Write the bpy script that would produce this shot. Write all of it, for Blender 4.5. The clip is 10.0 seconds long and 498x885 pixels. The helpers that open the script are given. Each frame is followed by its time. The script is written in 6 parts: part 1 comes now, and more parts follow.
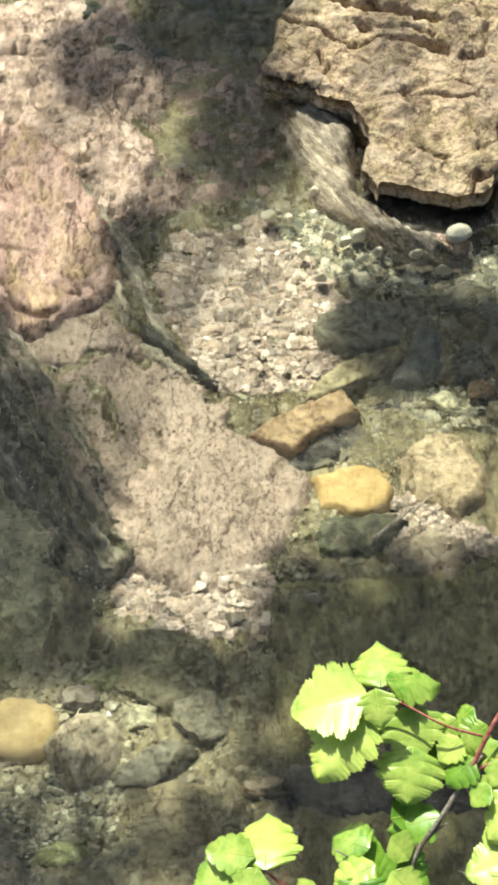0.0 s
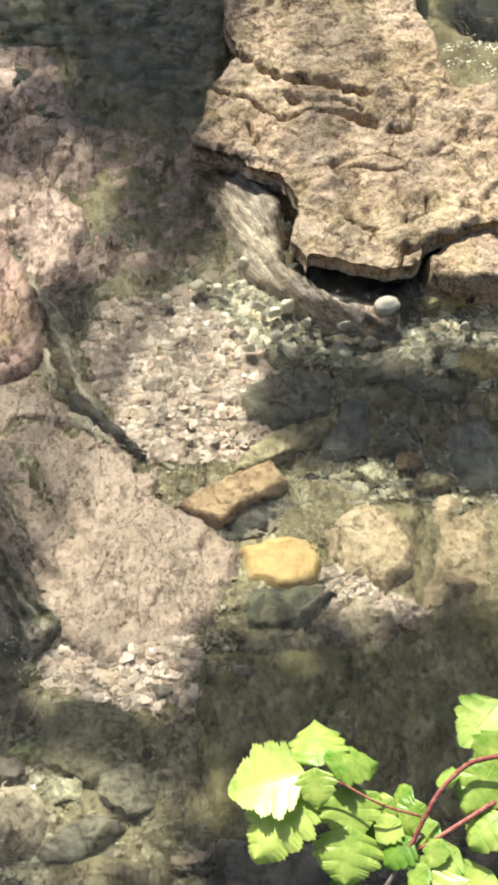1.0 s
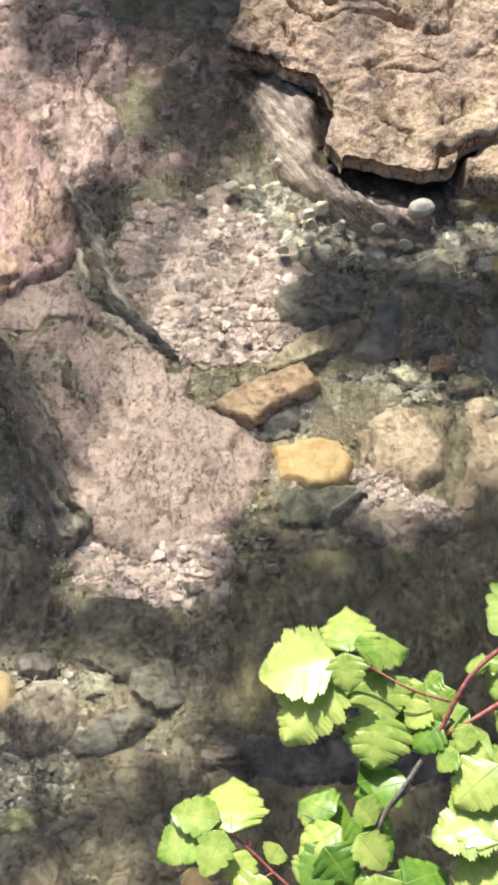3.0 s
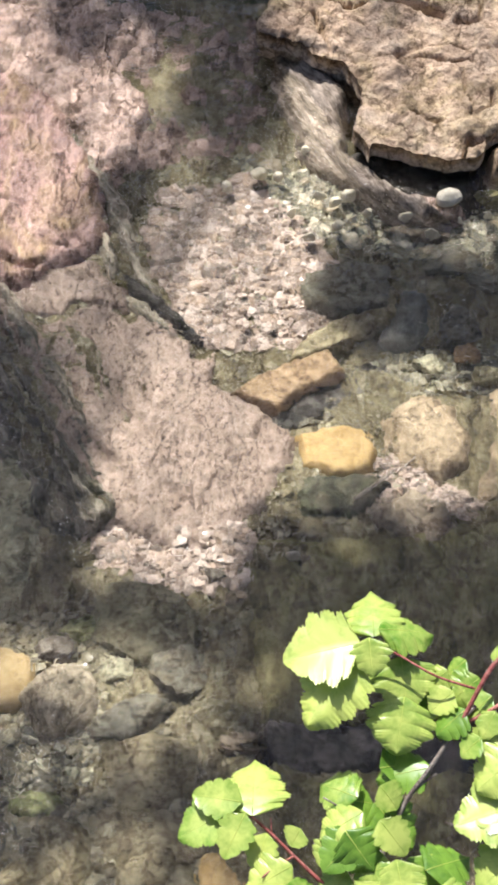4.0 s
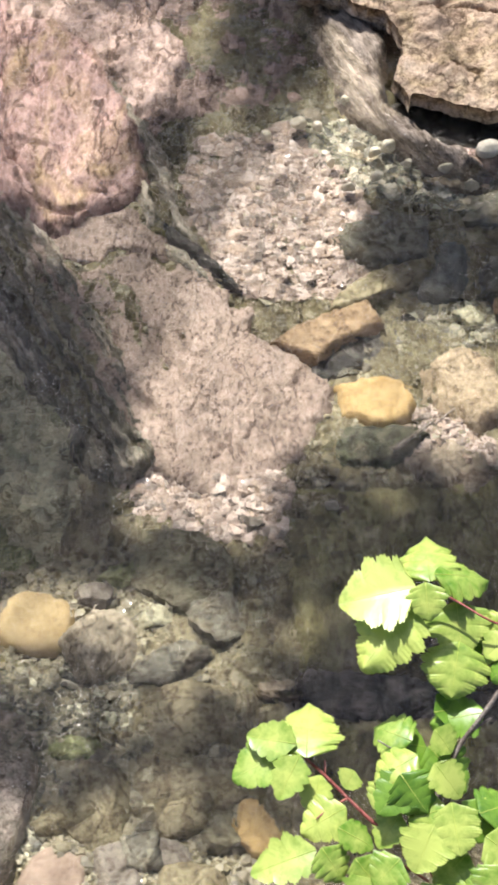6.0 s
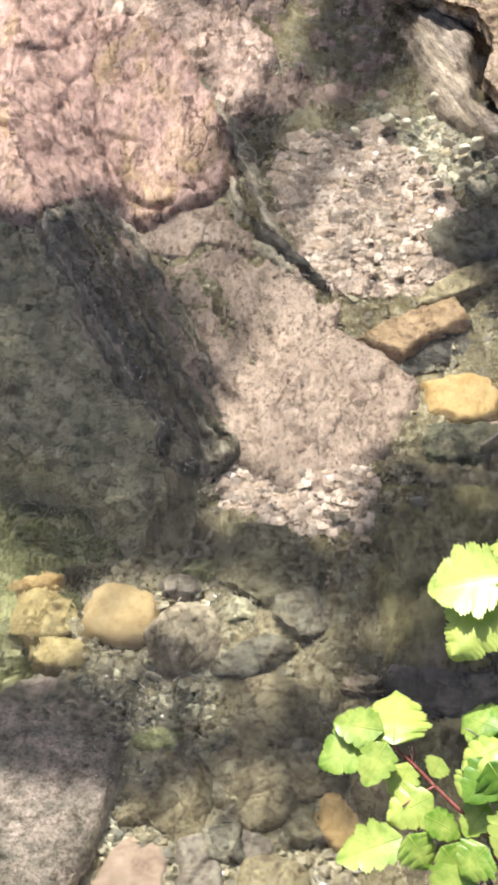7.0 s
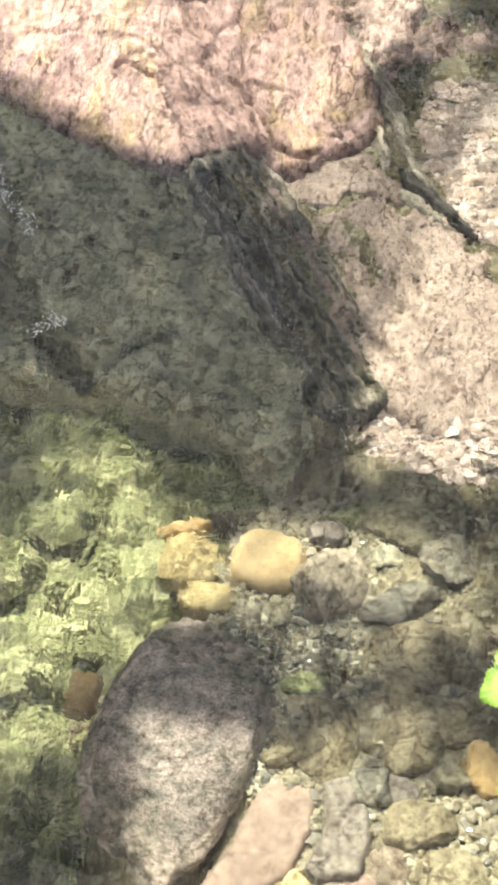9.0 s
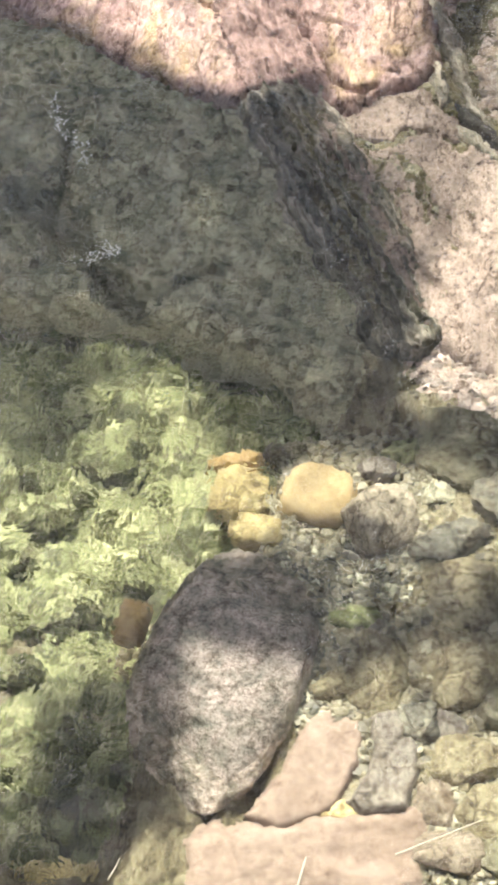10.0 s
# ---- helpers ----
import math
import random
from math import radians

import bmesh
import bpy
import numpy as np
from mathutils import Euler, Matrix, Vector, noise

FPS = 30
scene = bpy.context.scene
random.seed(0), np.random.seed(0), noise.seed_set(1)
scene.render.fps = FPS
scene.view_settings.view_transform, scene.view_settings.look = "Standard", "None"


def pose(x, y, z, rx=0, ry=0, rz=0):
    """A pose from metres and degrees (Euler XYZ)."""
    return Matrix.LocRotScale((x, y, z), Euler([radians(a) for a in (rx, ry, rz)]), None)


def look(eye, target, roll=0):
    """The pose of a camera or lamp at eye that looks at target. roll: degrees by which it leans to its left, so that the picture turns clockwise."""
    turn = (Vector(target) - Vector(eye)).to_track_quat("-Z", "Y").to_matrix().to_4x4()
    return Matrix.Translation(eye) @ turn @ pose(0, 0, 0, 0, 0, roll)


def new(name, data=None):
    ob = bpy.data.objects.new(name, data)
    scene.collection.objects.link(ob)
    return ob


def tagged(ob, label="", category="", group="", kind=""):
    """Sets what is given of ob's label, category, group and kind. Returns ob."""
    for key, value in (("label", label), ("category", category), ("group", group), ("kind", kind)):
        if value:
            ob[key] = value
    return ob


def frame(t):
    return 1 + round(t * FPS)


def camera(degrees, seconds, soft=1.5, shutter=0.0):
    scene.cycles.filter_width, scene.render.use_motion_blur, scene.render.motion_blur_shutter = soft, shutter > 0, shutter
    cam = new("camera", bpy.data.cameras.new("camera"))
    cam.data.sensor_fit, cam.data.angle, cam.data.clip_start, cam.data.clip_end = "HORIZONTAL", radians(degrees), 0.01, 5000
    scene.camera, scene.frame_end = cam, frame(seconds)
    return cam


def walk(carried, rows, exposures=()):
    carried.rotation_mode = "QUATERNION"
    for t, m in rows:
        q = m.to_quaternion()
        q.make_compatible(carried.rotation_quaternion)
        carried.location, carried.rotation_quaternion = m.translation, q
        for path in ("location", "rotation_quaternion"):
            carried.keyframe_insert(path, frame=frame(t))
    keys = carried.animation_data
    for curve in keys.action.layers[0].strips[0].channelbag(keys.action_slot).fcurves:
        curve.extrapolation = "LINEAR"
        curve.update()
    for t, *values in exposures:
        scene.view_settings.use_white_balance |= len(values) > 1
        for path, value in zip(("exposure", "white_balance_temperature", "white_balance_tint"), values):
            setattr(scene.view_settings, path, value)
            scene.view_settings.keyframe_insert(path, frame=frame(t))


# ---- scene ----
cam = camera(15.7, 10.0, soft=3.4)
PATH = [
    (0, (0.041, -0.129, 2.145), (0.004, 1.064, 0.54), -1.0),
    (0.25, (0.0415, -0.116, 2.147), (0.0435, 1.107, 0.566), 0.4),
    (0.5, (0.042, -0.108, 2.148), (0.077, 1.138, 0.584), 1.6),
    (0.7, (0.034, -0.111, 2.148), (0.077, 1.146, 0.594), 2.3),
    (1, (0.019, -0.116, 2.147), (0.076, 1.132, 0.586), 3.0),
    (1.5, (0.026, -0.121, 2.143), (0.077, 1.098, 0.557), 2.9),
    (2, (0.021, -0.13, 2.139), (0.07, 1.066, 0.536), 2.9),
    (2.5, (0.016, -0.134, 2.13), (0.055, 1.052, 0.519), 2.8),
    (3, (0.017, -0.139, 2.13), (0.042, 1.038, 0.514), 2.4),
    (3.2, (0.017, -0.14, 2.129), (0.033, 1.0345, 0.5114), 2.4),
    (4.3, (0.006, -0.145, 2.12), (0.011, 1.020, 0.4945), 2.55),
    (4.5, (0.004, -0.146, 2.119), (0.013, 1.014, 0.49), 2.6),
    (5, (-0.008, -0.149, 2.118), (0.006, 0.998, 0.48), 3.2),
    (5.2, (-0.012, -0.152, 2.118), (0.002, 0.991, 0.477), 3.4),
    (6.3, (-0.034, -0.156, 2.114), (-0.061, 0.972, 0.463), 2.1),
    (6.5, (-0.036, -0.158, 2.113), (-0.083, 0.97, 0.462), 1.7),
    (7, (-0.037, -0.172, 2.103), (-0.132, 0.961, 0.457), -0.3),
    (7.5, (-0.026, -0.191, 2.081), (-0.183, 0.946, 0.443), -3.0),
    (8, (-0.009, -0.196, 2.073), (-0.218, 0.933, 0.436), -5.5),
    (8.5, (-0.04, -0.198, 2.083), (-0.26, 0.915, 0.436), -5.5),
    (9, (-0.067, -0.205, 2.085), (-0.297, 0.888, 0.426), -5.7),
    (9.5, (-0.085, -0.218, 2.082), (-0.327, 0.851, 0.409), -5.6),
    (10, (-0.113, -0.225, 2.079), (-0.358, 0.813, 0.388), -5.5),
]
EXPOSURES = [(0.0, 1.06, 6350, -6), (0.5, 1.07, 6150, 2), (1.2, 1.06, 6220, 2), (2.5, 0.97, 5900, 12), (5.0, 0.98, 5900, 14), (7.0, 1.07, 6020, 11), (7.6, 1.13, 6100, 7), (8.5, 1.31, 6200, 5), (9.5, 1.45, 6000, 5), (10.0, 1.43, 5950, 8)]
walk(cam, [(t, look(e, g, r)) for t, e, g, r in PATH], EXPOSURES)

# ---- daylight ----
SUN = Vector((-0.26, 0.62, 0.95)).normalized()  # towards the sun
world = bpy.data.worlds.new("sky")
scene.world = world
world.use_nodes = True
sky = world.node_tree.nodes.new("ShaderNodeTexSky")
sky.sky_type, sky.sun_disc = "NISHITA", False
sky.air_density, sky.dust_density, sky.ozone_density = 0.7, 3.0, 0.4
sky.sun_elevation = math.asin(SUN.z)
sky.sun_rotation = math.atan2(SUN.x, SUN.y)
back = world.node_tree.nodes["Background"]
back.inputs["Strength"].default_value = 0.082
world.node_tree.links.new(sky.outputs["Color"], back.inputs["Color"])
sun = new("sun", bpy.data.lights.new("sun", "SUN"))
sun.data.energy, sun.data.angle, sun.data.color = 4.2, radians(0.53), (1.0, 0.94, 0.85)
sun.data.cycles.use_multiple_importance_sampling = False
sun.matrix_world = look(SUN * 20, (0, 0, 0))


# ---- noise and mesh tools ----
def lattice(i, j, k, seed):
    n = (i * 374761393 + j * 668265263 + k * 2147483647 + seed * 1274126177) & 0xFFFFFFFF
    n = ((n ^ (n >> 13)) * 1274126177) & 0xFFFFFFFF
    n = ((n ^ (n >> 16)) * 2246822519) & 0xFFFFFFFF
    return ((n ^ (n >> 15)) & 0xFFFF) / 32767.5 - 1.0


def vnoise(p, seed=0):
    """Value noise in -1..1 at the points p (n, 3)."""
    b = np.floor(p).astype(np.int64)
    f = p - b
    f = f * f * f * (f * (f * 6 - 15) + 10)
    out = np.zeros(len(p))
    for c in range(8):
        o = ((c >> 2) & 1, (c >> 1) & 1, c & 1)
        w = np.ones(len(p))
        for a in range(3):
            w = w * (f[:, a] if o[a] else 1 - f[:, a])
        out += w * lattice(b[:, 0] + o[0], b[:, 1] + o[1], b[:, 2] + o[2], seed)
    return out


def fbm(p, size, octaves=4, seed=0, gain=0.5):
    out, amp, total = np.zeros(len(p)), 1.0, 0.0
    q = np.asarray(p) / size + seed * 7.31
    for o in range(octaves):
        out += amp * vnoise(q, seed + o)
        total += amp
        q, amp = q * 2.03 + 11.7, amp * gain
    return out / total


def crack(p, size, width, seed):
    """1 in thin winding lines, 0 elsewhere."""
    n = fbm(p, size, 3, seed)
    return np.exp(-((n / width) ** 2))


def mesh_from(name, verts, faces, smooth=True):
    me = bpy.data.meshes.new(name)
    me.from_pydata([tuple(v) for v in verts], [], [tuple(int(i) for i in f) for f in faces])
    if smooth:
        me.polygons.foreach_set("use_smooth", [True] * len(me.polygons))
    me.update()
    return me


def part(name, me, material, parent=None, label=""):
    """Links a mesh or bmesh as one object, under a parent where given."""
    if isinstance(me, bmesh.types.BMesh):
        bm, me = me, bpy.data.meshes.new(name)
        bm.to_mesh(me)
        bm.free()
    ob = new(name, me)
    me.materials.clear()
    me.materials.append(material)
    if parent is not None:
        ob.parent = parent
    if label:
        ob["label"] = label
    return ob


def sphere_dirs(level):
    bm = bmesh.new()
    bmesh.ops.create_icosphere(bm, subdivisions=level, radius=1)
    v = np.array([w.co[:] for w in bm.verts])
    f = [[w.index for w in face.verts] for face in bm.faces]
    bm.free()
    return v / np.linalg.norm(v, axis=1)[:, None], f


BALLS = {n: sphere_dirs(n) for n in (1, 2, 3, 4, 5, 6)}


def stone_mesh(name, size, seed, level=5, square=3.0, rough=0.12, cuts=8, grain=0.05, lines=0.0, stretch=1.0):
    """A water-worn stone: rounded block, flattened by a few cuts, dented and pitted. size: its three widths."""
    d, faces = BALLS[level]
    rng = np.random.default_rng(seed)
    r = (np.abs(d) ** square).sum(1) ** (-1 / square)
    p = d * r[:, None]
    for _ in range(cuts):
        n = rng.normal(size=3)
        n /= np.linalg.norm(n)
        k = rng.uniform(0.62, 0.92)
        over = np.maximum(p @ n - k, 0)
        p = p - 0.85 * over[:, None] * n
    p = p * (1 + rough * fbm(p, 0.9, 3, seed))[:, None]
    p = p * (1 + grain * fbm(p * (1, stretch, 1), 0.22, 4, seed + 5, 0.6))[:, None]
    if lines:
        p = p * (1 - lines * crack(p, 0.8, 0.03, seed + 9))[:, None]
    p = p * (np.array(size) / 2)
    return mesh_from(name, p, faces)


def inside(px, py, poly):
    """Signed distance to the polygon, positive inside."""
    dist = np.full(px.shape, 1e9)
    ins = np.zeros(px.shape, bool)
    for (ax, ay), (bx, by) in zip(poly, poly[1:] + poly[:1]):
        ex, ey = bx - ax, by - ay
        t = np.clip(((px - ax) * ex + (py - ay) * ey) / (ex * ex + ey * ey), 0, 1)
        dist = np.minimum(dist, np.hypot(px - ax - t * ex, py - ay - t * ey))
        cond = (ay > py) != (by > py)
        ins ^= cond & (px < (bx - ax) * (py - ay) / (by - ay + 1e-12) + ax)
    return np.where(ins, dist, -dist)


def line_distance(px, py, points):
    """Distance to a broken line."""
    dist = np.full(px.shape, 1e9)
    for (ax, ay), (bx, by) in zip(points, points[1:]):
        ex, ey = bx - ax, by - ay
        t = np.clip(((px - ax) * ex + (py - ay) * ey) / (ex * ex + ey * ey), 0, 1)
        dist = np.minimum(dist, np.hypot(px - ax - t * ex, py - ay - t * ey))
    return dist


def slab_mesh(name, poly, top, foot, seed, step=0.006, edge=0.03, rough=0.02, fine=0.008, tilt=(0, 0), lines=0.0, strata=None, wobble=0.03, grooves=(), grow=0.0):
    """A slab of bedrock: a closed block over the outline, its rim rounded, its top tilted, rough and cracked.
    strata: (direction in degrees, spacing, depth) of parallel ridges. grooves: (points, width, depth) of single open cracks."""
    xs, ys = [q[0] for q in poly], [q[1] for q in poly]
    cx, cy = sum(xs) / len(xs), sum(ys) / len(ys)
    gx = np.arange(min(xs) - 0.06, max(xs) + 0.06, step)
    gy = np.arange(min(ys) - 0.06, max(ys) + 0.06, step)
    X, Y = np.meshgrid(gx, gy)
    x, y = X.ravel(), Y.ravel()
    p = np.stack([x, y, np.zeros_like(x)], 1)
    wx = wobble * fbm(p, 0.16, 5, seed + 1, 0.6)
    wy = wobble * fbm(p, 0.16, 5, seed + 2, 0.6)
    s = inside(x + wx, y + wy, poly) + grow
    u = np.clip(s / edge, 0, 1)
    dome = np.sqrt(np.clip(1 - (1 - u) ** 2, 0, 1))
    t = top + tilt[0] * (x - cx) + tilt[1] * (y - cy)
    t = t + rough * fbm(p, 0.22, 4, seed + 3) + fine * fbm(p, 0.045, 4, seed + 4, 0.65)
    if strata:
        a, gap, deep = radians(strata[0]), strata[1], strata[2]
        v = (-math.sin(a) * x + math.cos(a) * y) / gap + 0.9 * fbm(p, 0.25, 3, seed + 6)
        w = v - np.floor(v)
        t = t + deep * (w ** 2 - 0.4) * (0.6 + 0.6 * fbm(p, 0.15, 3, seed + 8))
    for points, width, deep in grooves:
        far = line_distance(x + 0.35 * wx + 0.014 * fbm(p, 0.05, 4, seed + 13, 0.6), y + 0.35 * wy + 0.014 * fbm(p, 0.05, 4, seed + 15, 0.6), points)
        wide = width * (0.75 + 1.3 * fbm(p, 0.06, 3, seed + 14))
        t = t - deep * np.exp(-((far / np.maximum(wide, 0.001)) ** 2))
    if lines:
        t = t - lines * crack(p, 0.30, 0.022, seed + 10) - 0.5 * lines * crack(p, 0.11, 0.03, seed + 11)
    z = foot + (t - foot) * dome
    S = s.reshape(X.shape)
    sy, sx = np.gradient(S, step)
    pull = np.clip(-S, 0, 1.5 * step) / np.maximum(sx * sx + sy * sy, 0.9)
    x, y = x + (pull * sx).ravel(), y + (pull * sy).ravel()
    keep = (s > -step * 1.2).reshape(X.shape)
    z = np.where(s > 0, z, foot)
    nx = X.shape[1]
    cell = keep[:-1, :-1] & keep[1:, :-1] & keep[:-1, 1:] & keep[1:, 1:]
    jj, ii = np.nonzero(cell)
    a = jj * nx + ii
    quads = np.stack([a, a + 1, a + nx + 1, a + nx], 1)
    used = np.unique(quads)
    index = np.full(len(x), -1)
    index[used] = np.arange(len(used))
    quads = index[quads]
    top_v = np.stack([x[used] - cx, y[used] - cy, z[used]], 1)
    low_v = top_v.copy()
    low_v[:, 2] = foot - 0.03
    n = len(used)
    edges = {}
    for q in quads.tolist():
        for e in zip(q, q[1:] + q[:1]):
            edges[e] = 1
    rim = [e for e in edges if (e[1], e[0]) not in edges]
    faces = quads.tolist() + (quads[:, ::-1] + n).tolist() + [[b, c, c + n, b + n] for c, b in [(e[1], e[0]) for e in rim]]
    me = mesh_from(name, np.concatenate([top_v, low_v]), faces)
    return me, (cx, cy)


# ---- materials ----
def nodes_of(name):
    m = bpy.data.materials.new(name)
    m.use_nodes = True
    t = m.node_tree
    return m, t.nodes, t.links, t.nodes["Principled BSDF"]


def ramp(nodes, *stops):
    r = nodes.new("ShaderNodeValToRGB")
    e = r.color_ramp.elements
    while len(e) < len(stops):
        e.new(0.5)
    for el, (pos, col) in zip(e, stops):
        el.position, el.color = pos, (*col, 1)
    return r


def noise_tex(nodes, links, vec, scale, detail=6, rough=0.6, warp=0.0):
    n = nodes.new("ShaderNodeTexNoise")
    n.inputs["Scale"].default_value, n.inputs["Detail"].default_value = scale, detail
    n.inputs["Roughness"].default_value, n.inputs["Distortion"].default_value = rough, warp
    links.new(vec, n.inputs["Vector"])
    return n


def mix_rgb(nodes, links, fac, a, b, kind="MIX"):
    m = nodes.new("ShaderNodeMix")
    m.data_type, m.blend_type = "RGBA", kind
    for sock, val in ((m.inputs[0], fac), (m.inputs[6], a), (m.inputs[7], b)):
        if hasattr(val, "is_linked"):
            links.new(val, sock)
        else:
            sock.default_value = val if isinstance(val, float) else (*val, 1)
    return m.outputs[2]


def rock_mat(name, dark, mid, light, stain=None, stain_amount=0.5, size=1.0, bump=0.6, rough=0.6, pits=0.55, vary=0.15, lichen=None, lichen_amount=0.9, stretch=(1, 1, 1), turn=0, mottle=0.9, wet=0.015, veins=0.7):
    """Wet or dry stone: broad patches, grain, dark pits, stains and a film of algae or silt."""
    m, n, l, p = nodes_of(name)
    co = n.new("ShaderNodeTexCoord")
    info = n.new("ShaderNodeObjectInfo")
    shift = n.new("ShaderNodeVectorMath")
    shift.operation = "MULTIPLY_ADD"
    l.new(info.outputs["Random"], shift.inputs[0])
    shift.inputs[1].default_value = (17, 31, 23)
    scl = n.new("ShaderNodeVectorMath")
    scl.operation = "MULTIPLY"
    spin = n.new("ShaderNodeVectorRotate")
    spin.rotation_type = "Z_AXIS"
    spin.inputs["Angle"].default_value = radians(-turn)
    l.new(co.outputs["Object"], spin.inputs["Vector"])
    l.new(spin.outputs[0], scl.inputs[0])
    scl.inputs[1].default_value = stretch
    l.new(scl.outputs[0], shift.inputs[2])
    v = shift.outputs[0]
    broad = noise_tex(n, l, v, 5 / size, 5, 0.6, 0.6)
    grain = noise_tex(n, l, v, 30 / size, 6, 0.6, 0.2)
    fleck = noise_tex(n, l, v, 150 / size, 4, 0.6)
    add = n.new("ShaderNodeMath")
    add.operation = "MULTIPLY_ADD"
    l.new(grain.outputs["Fac"], add.inputs[0])
    add.inputs[1].default_value = 0.75
    half = n.new("ShaderNodeMath")
    half.operation = "MULTIPLY"
    l.new(broad.outputs["Fac"], half.inputs[0])
    half.inputs[1].default_value = 0.5
    l.new(half.outputs[0], add.inputs[2])
    r = ramp(n, (0.42, dark), (0.60, mid), (0.82, light))
    l.new(add.outputs[0], r.inputs["Fac"])
    col = r.outputs["Color"]
    if stain:
        sr = ramp(n, (0.50, (0, 0, 0)), (0.66, (stain_amount,) * 3))
        sn = noise_tex(n, l, v, 9 / size, 6, 0.65, 1.0)
        l.new(sn.outputs["Fac"], sr.inputs["Fac"])
        col = mix_rgb(n, l, sr.outputs["Color"], col, stain)
    if lichen:
        lr = ramp(n, (0.46, (0, 0, 0)), (0.60, (lichen_amount,) * 3))
        ln = noise_tex(n, l, v, 7 / size, 8, 0.7, 1.6)
        l.new(ln.outputs["Fac"], lr.inputs["Fac"])
        col = mix_rgb(n, l, lr.outputs["Color"], col, lichen)
    mot = noise_tex(n, l, v, 58 / size, 7, 0.70, 0.5)
    mo = ramp(n, (0.36, (0.48, 0.45, 0.42)), (0.50, (0.93, 0.93, 0.93)), (0.66, (1.16, 1.15, 1.14)))
    l.new(mot.outputs["Fac"], mo.inputs["Fac"])
    col = mix_rgb(n, l, float(mottle), col, mo.outputs["Color"], "MULTIPLY")
    bent = noise_tex(n, l, v, 14 / size, 4, 0.6)
    off = n.new("ShaderNodeVectorMath")
    off.operation = "MULTIPLY_ADD"
    l.new(bent.outputs["Color"], off.inputs[0])
    off.inputs[1].default_value = (0.09 * size,) * 3
    l.new(v, off.inputs[2])
    cells = n.new("ShaderNodeTexVoronoi")
    cells.feature = "DISTANCE_TO_EDGE"
    cells.inputs["Scale"].default_value = 15 / size
    l.new(off.outputs[0], cells.inputs["Vector"])
    ve = ramp(n, (0.0, (0.18, 0.16, 0.14)), (0.035, (0.45, 0.42, 0.39)), (0.075, (1, 1, 1)))
    l.new(cells.outputs["Distance"], ve.inputs["Fac"])
    where = ramp(n, (0.45, (0, 0, 0)), (0.60, (veins, veins, veins)))
    l.new(noise_tex(n, l, v, 11 / size, 3, 0.5, 0.5).outputs["Fac"], where.inputs["Fac"])
    col = mix_rgb(n, l, where.outputs["Color"], col, mix_rgb(n, l, 1.0, col, ve.outputs["Color"], "MULTIPLY"))
    chips = n.new("ShaderNodeTexVoronoi")
    chips.feature = "DISTANCE_TO_EDGE"
    chips.inputs["Scale"].default_value = 42 / size
    l.new(off.outputs[0], chips.inputs["Vector"])
    ce = ramp(n, (0.0, (0.22, 0.19, 0.17)), (0.05, (0.50, 0.46, 0.43)), (0.11, (1, 1, 1)))
    l.new(chips.outputs["Distance"], ce.inputs["Fac"])
    chipped = ramp(n, (0.48, (0, 0, 0)), (0.58, (0.9 * veins,) * 3))
    l.new(noise_tex(n, l, v, 19 / size, 4, 0.6, 0.8).outputs["Fac"], chipped.inputs["Fac"])
    col = mix_rgb(n, l, chipped.outputs["Color"], col, mix_rgb(n, l, 1.0, col, ce.outputs["Color"], "MULTIPLY"))
    spot = noise_tex(n, l, v, 62 / size, 2, 0.4, 0.2)
    sp = ramp(n, (0.31, (0.34, 0.31, 0.28)), (0.38, (1, 1, 1)))
    l.new(spot.outputs["Fac"], sp.inputs["Fac"])
    col = mix_rgb(n, l, 0.4 * pits, col, sp.outputs["Color"], "MULTIPLY")
    fr = ramp(n, (0.36, (0.40, 0.37, 0.34)), (0.49, (1, 1, 1)))
    l.new(fleck.outputs["Fac"], fr.inputs["Fac"])
    col = mix_rgb(n, l, float(pits), col, fr.outputs["Color"], "MULTIPLY")
    hsv = n.new("ShaderNodeHueSaturation")
    mr = n.new("ShaderNodeMapRange")
    mr.inputs["To Min"].default_value, mr.inputs["To Max"].default_value = 1 - vary, 1 + vary
    l.new(info.outputs["Random"], mr.inputs["Value"])
    l.new(mr.outputs[0], hsv.inputs["Value"])
    l.new(col, hsv.inputs["Color"])
    l.new(hsv.outputs["Color"], p.inputs["Base Color"])
    rr = n.new("ShaderNodeMapRange")
    rr.inputs["To Min"].default_value, rr.inputs["To Max"].default_value = rough, min(1, rough + 0.3)
    l.new(grain.outputs["Fac"], rr.inputs["Value"])
    l.new(rr.outputs[0], p.inputs["Roughness"])
    p.inputs["Specular IOR Level"].default_value = 0.10
    p.inputs["Coat Weight"].default_value, p.inputs["Coat Roughness"].default_value = wet, 0.09
    p.inputs["Coat IOR"].default_value = 1.33
    b1 = n.new("ShaderNodeBump")
    b1.inputs["Strength"].default_value, b1.inputs["Distance"].default_value = bump, 0.012 * size
    l.new(grain.outputs["Fac"], b1.inputs["Height"])
    b2 = n.new("ShaderNodeBump")
    b2.inputs["Strength"].default_value, b2.inputs["Distance"].default_value = bump, 0.003 * size
    l.new(fleck.outputs["Fac"], b2.inputs["Height"])
    l.new(b1.outputs[0], b2.inputs["Normal"])
    l.new(b2.outputs[0], p.inputs["Normal"])
    film = noise_tex(n, l, v, 45, 3, 0.6, 0.6)
    b3 = n.new("ShaderNodeBump")
    b3.inputs["Strength"].default_value, b3.inputs["Distance"].default_value = 0.8, 0.006
    l.new(film.outputs["Fac"], b3.inputs["Height"])
    l.new(b3.outputs[0], p.inputs["Coat Normal"])
    return m


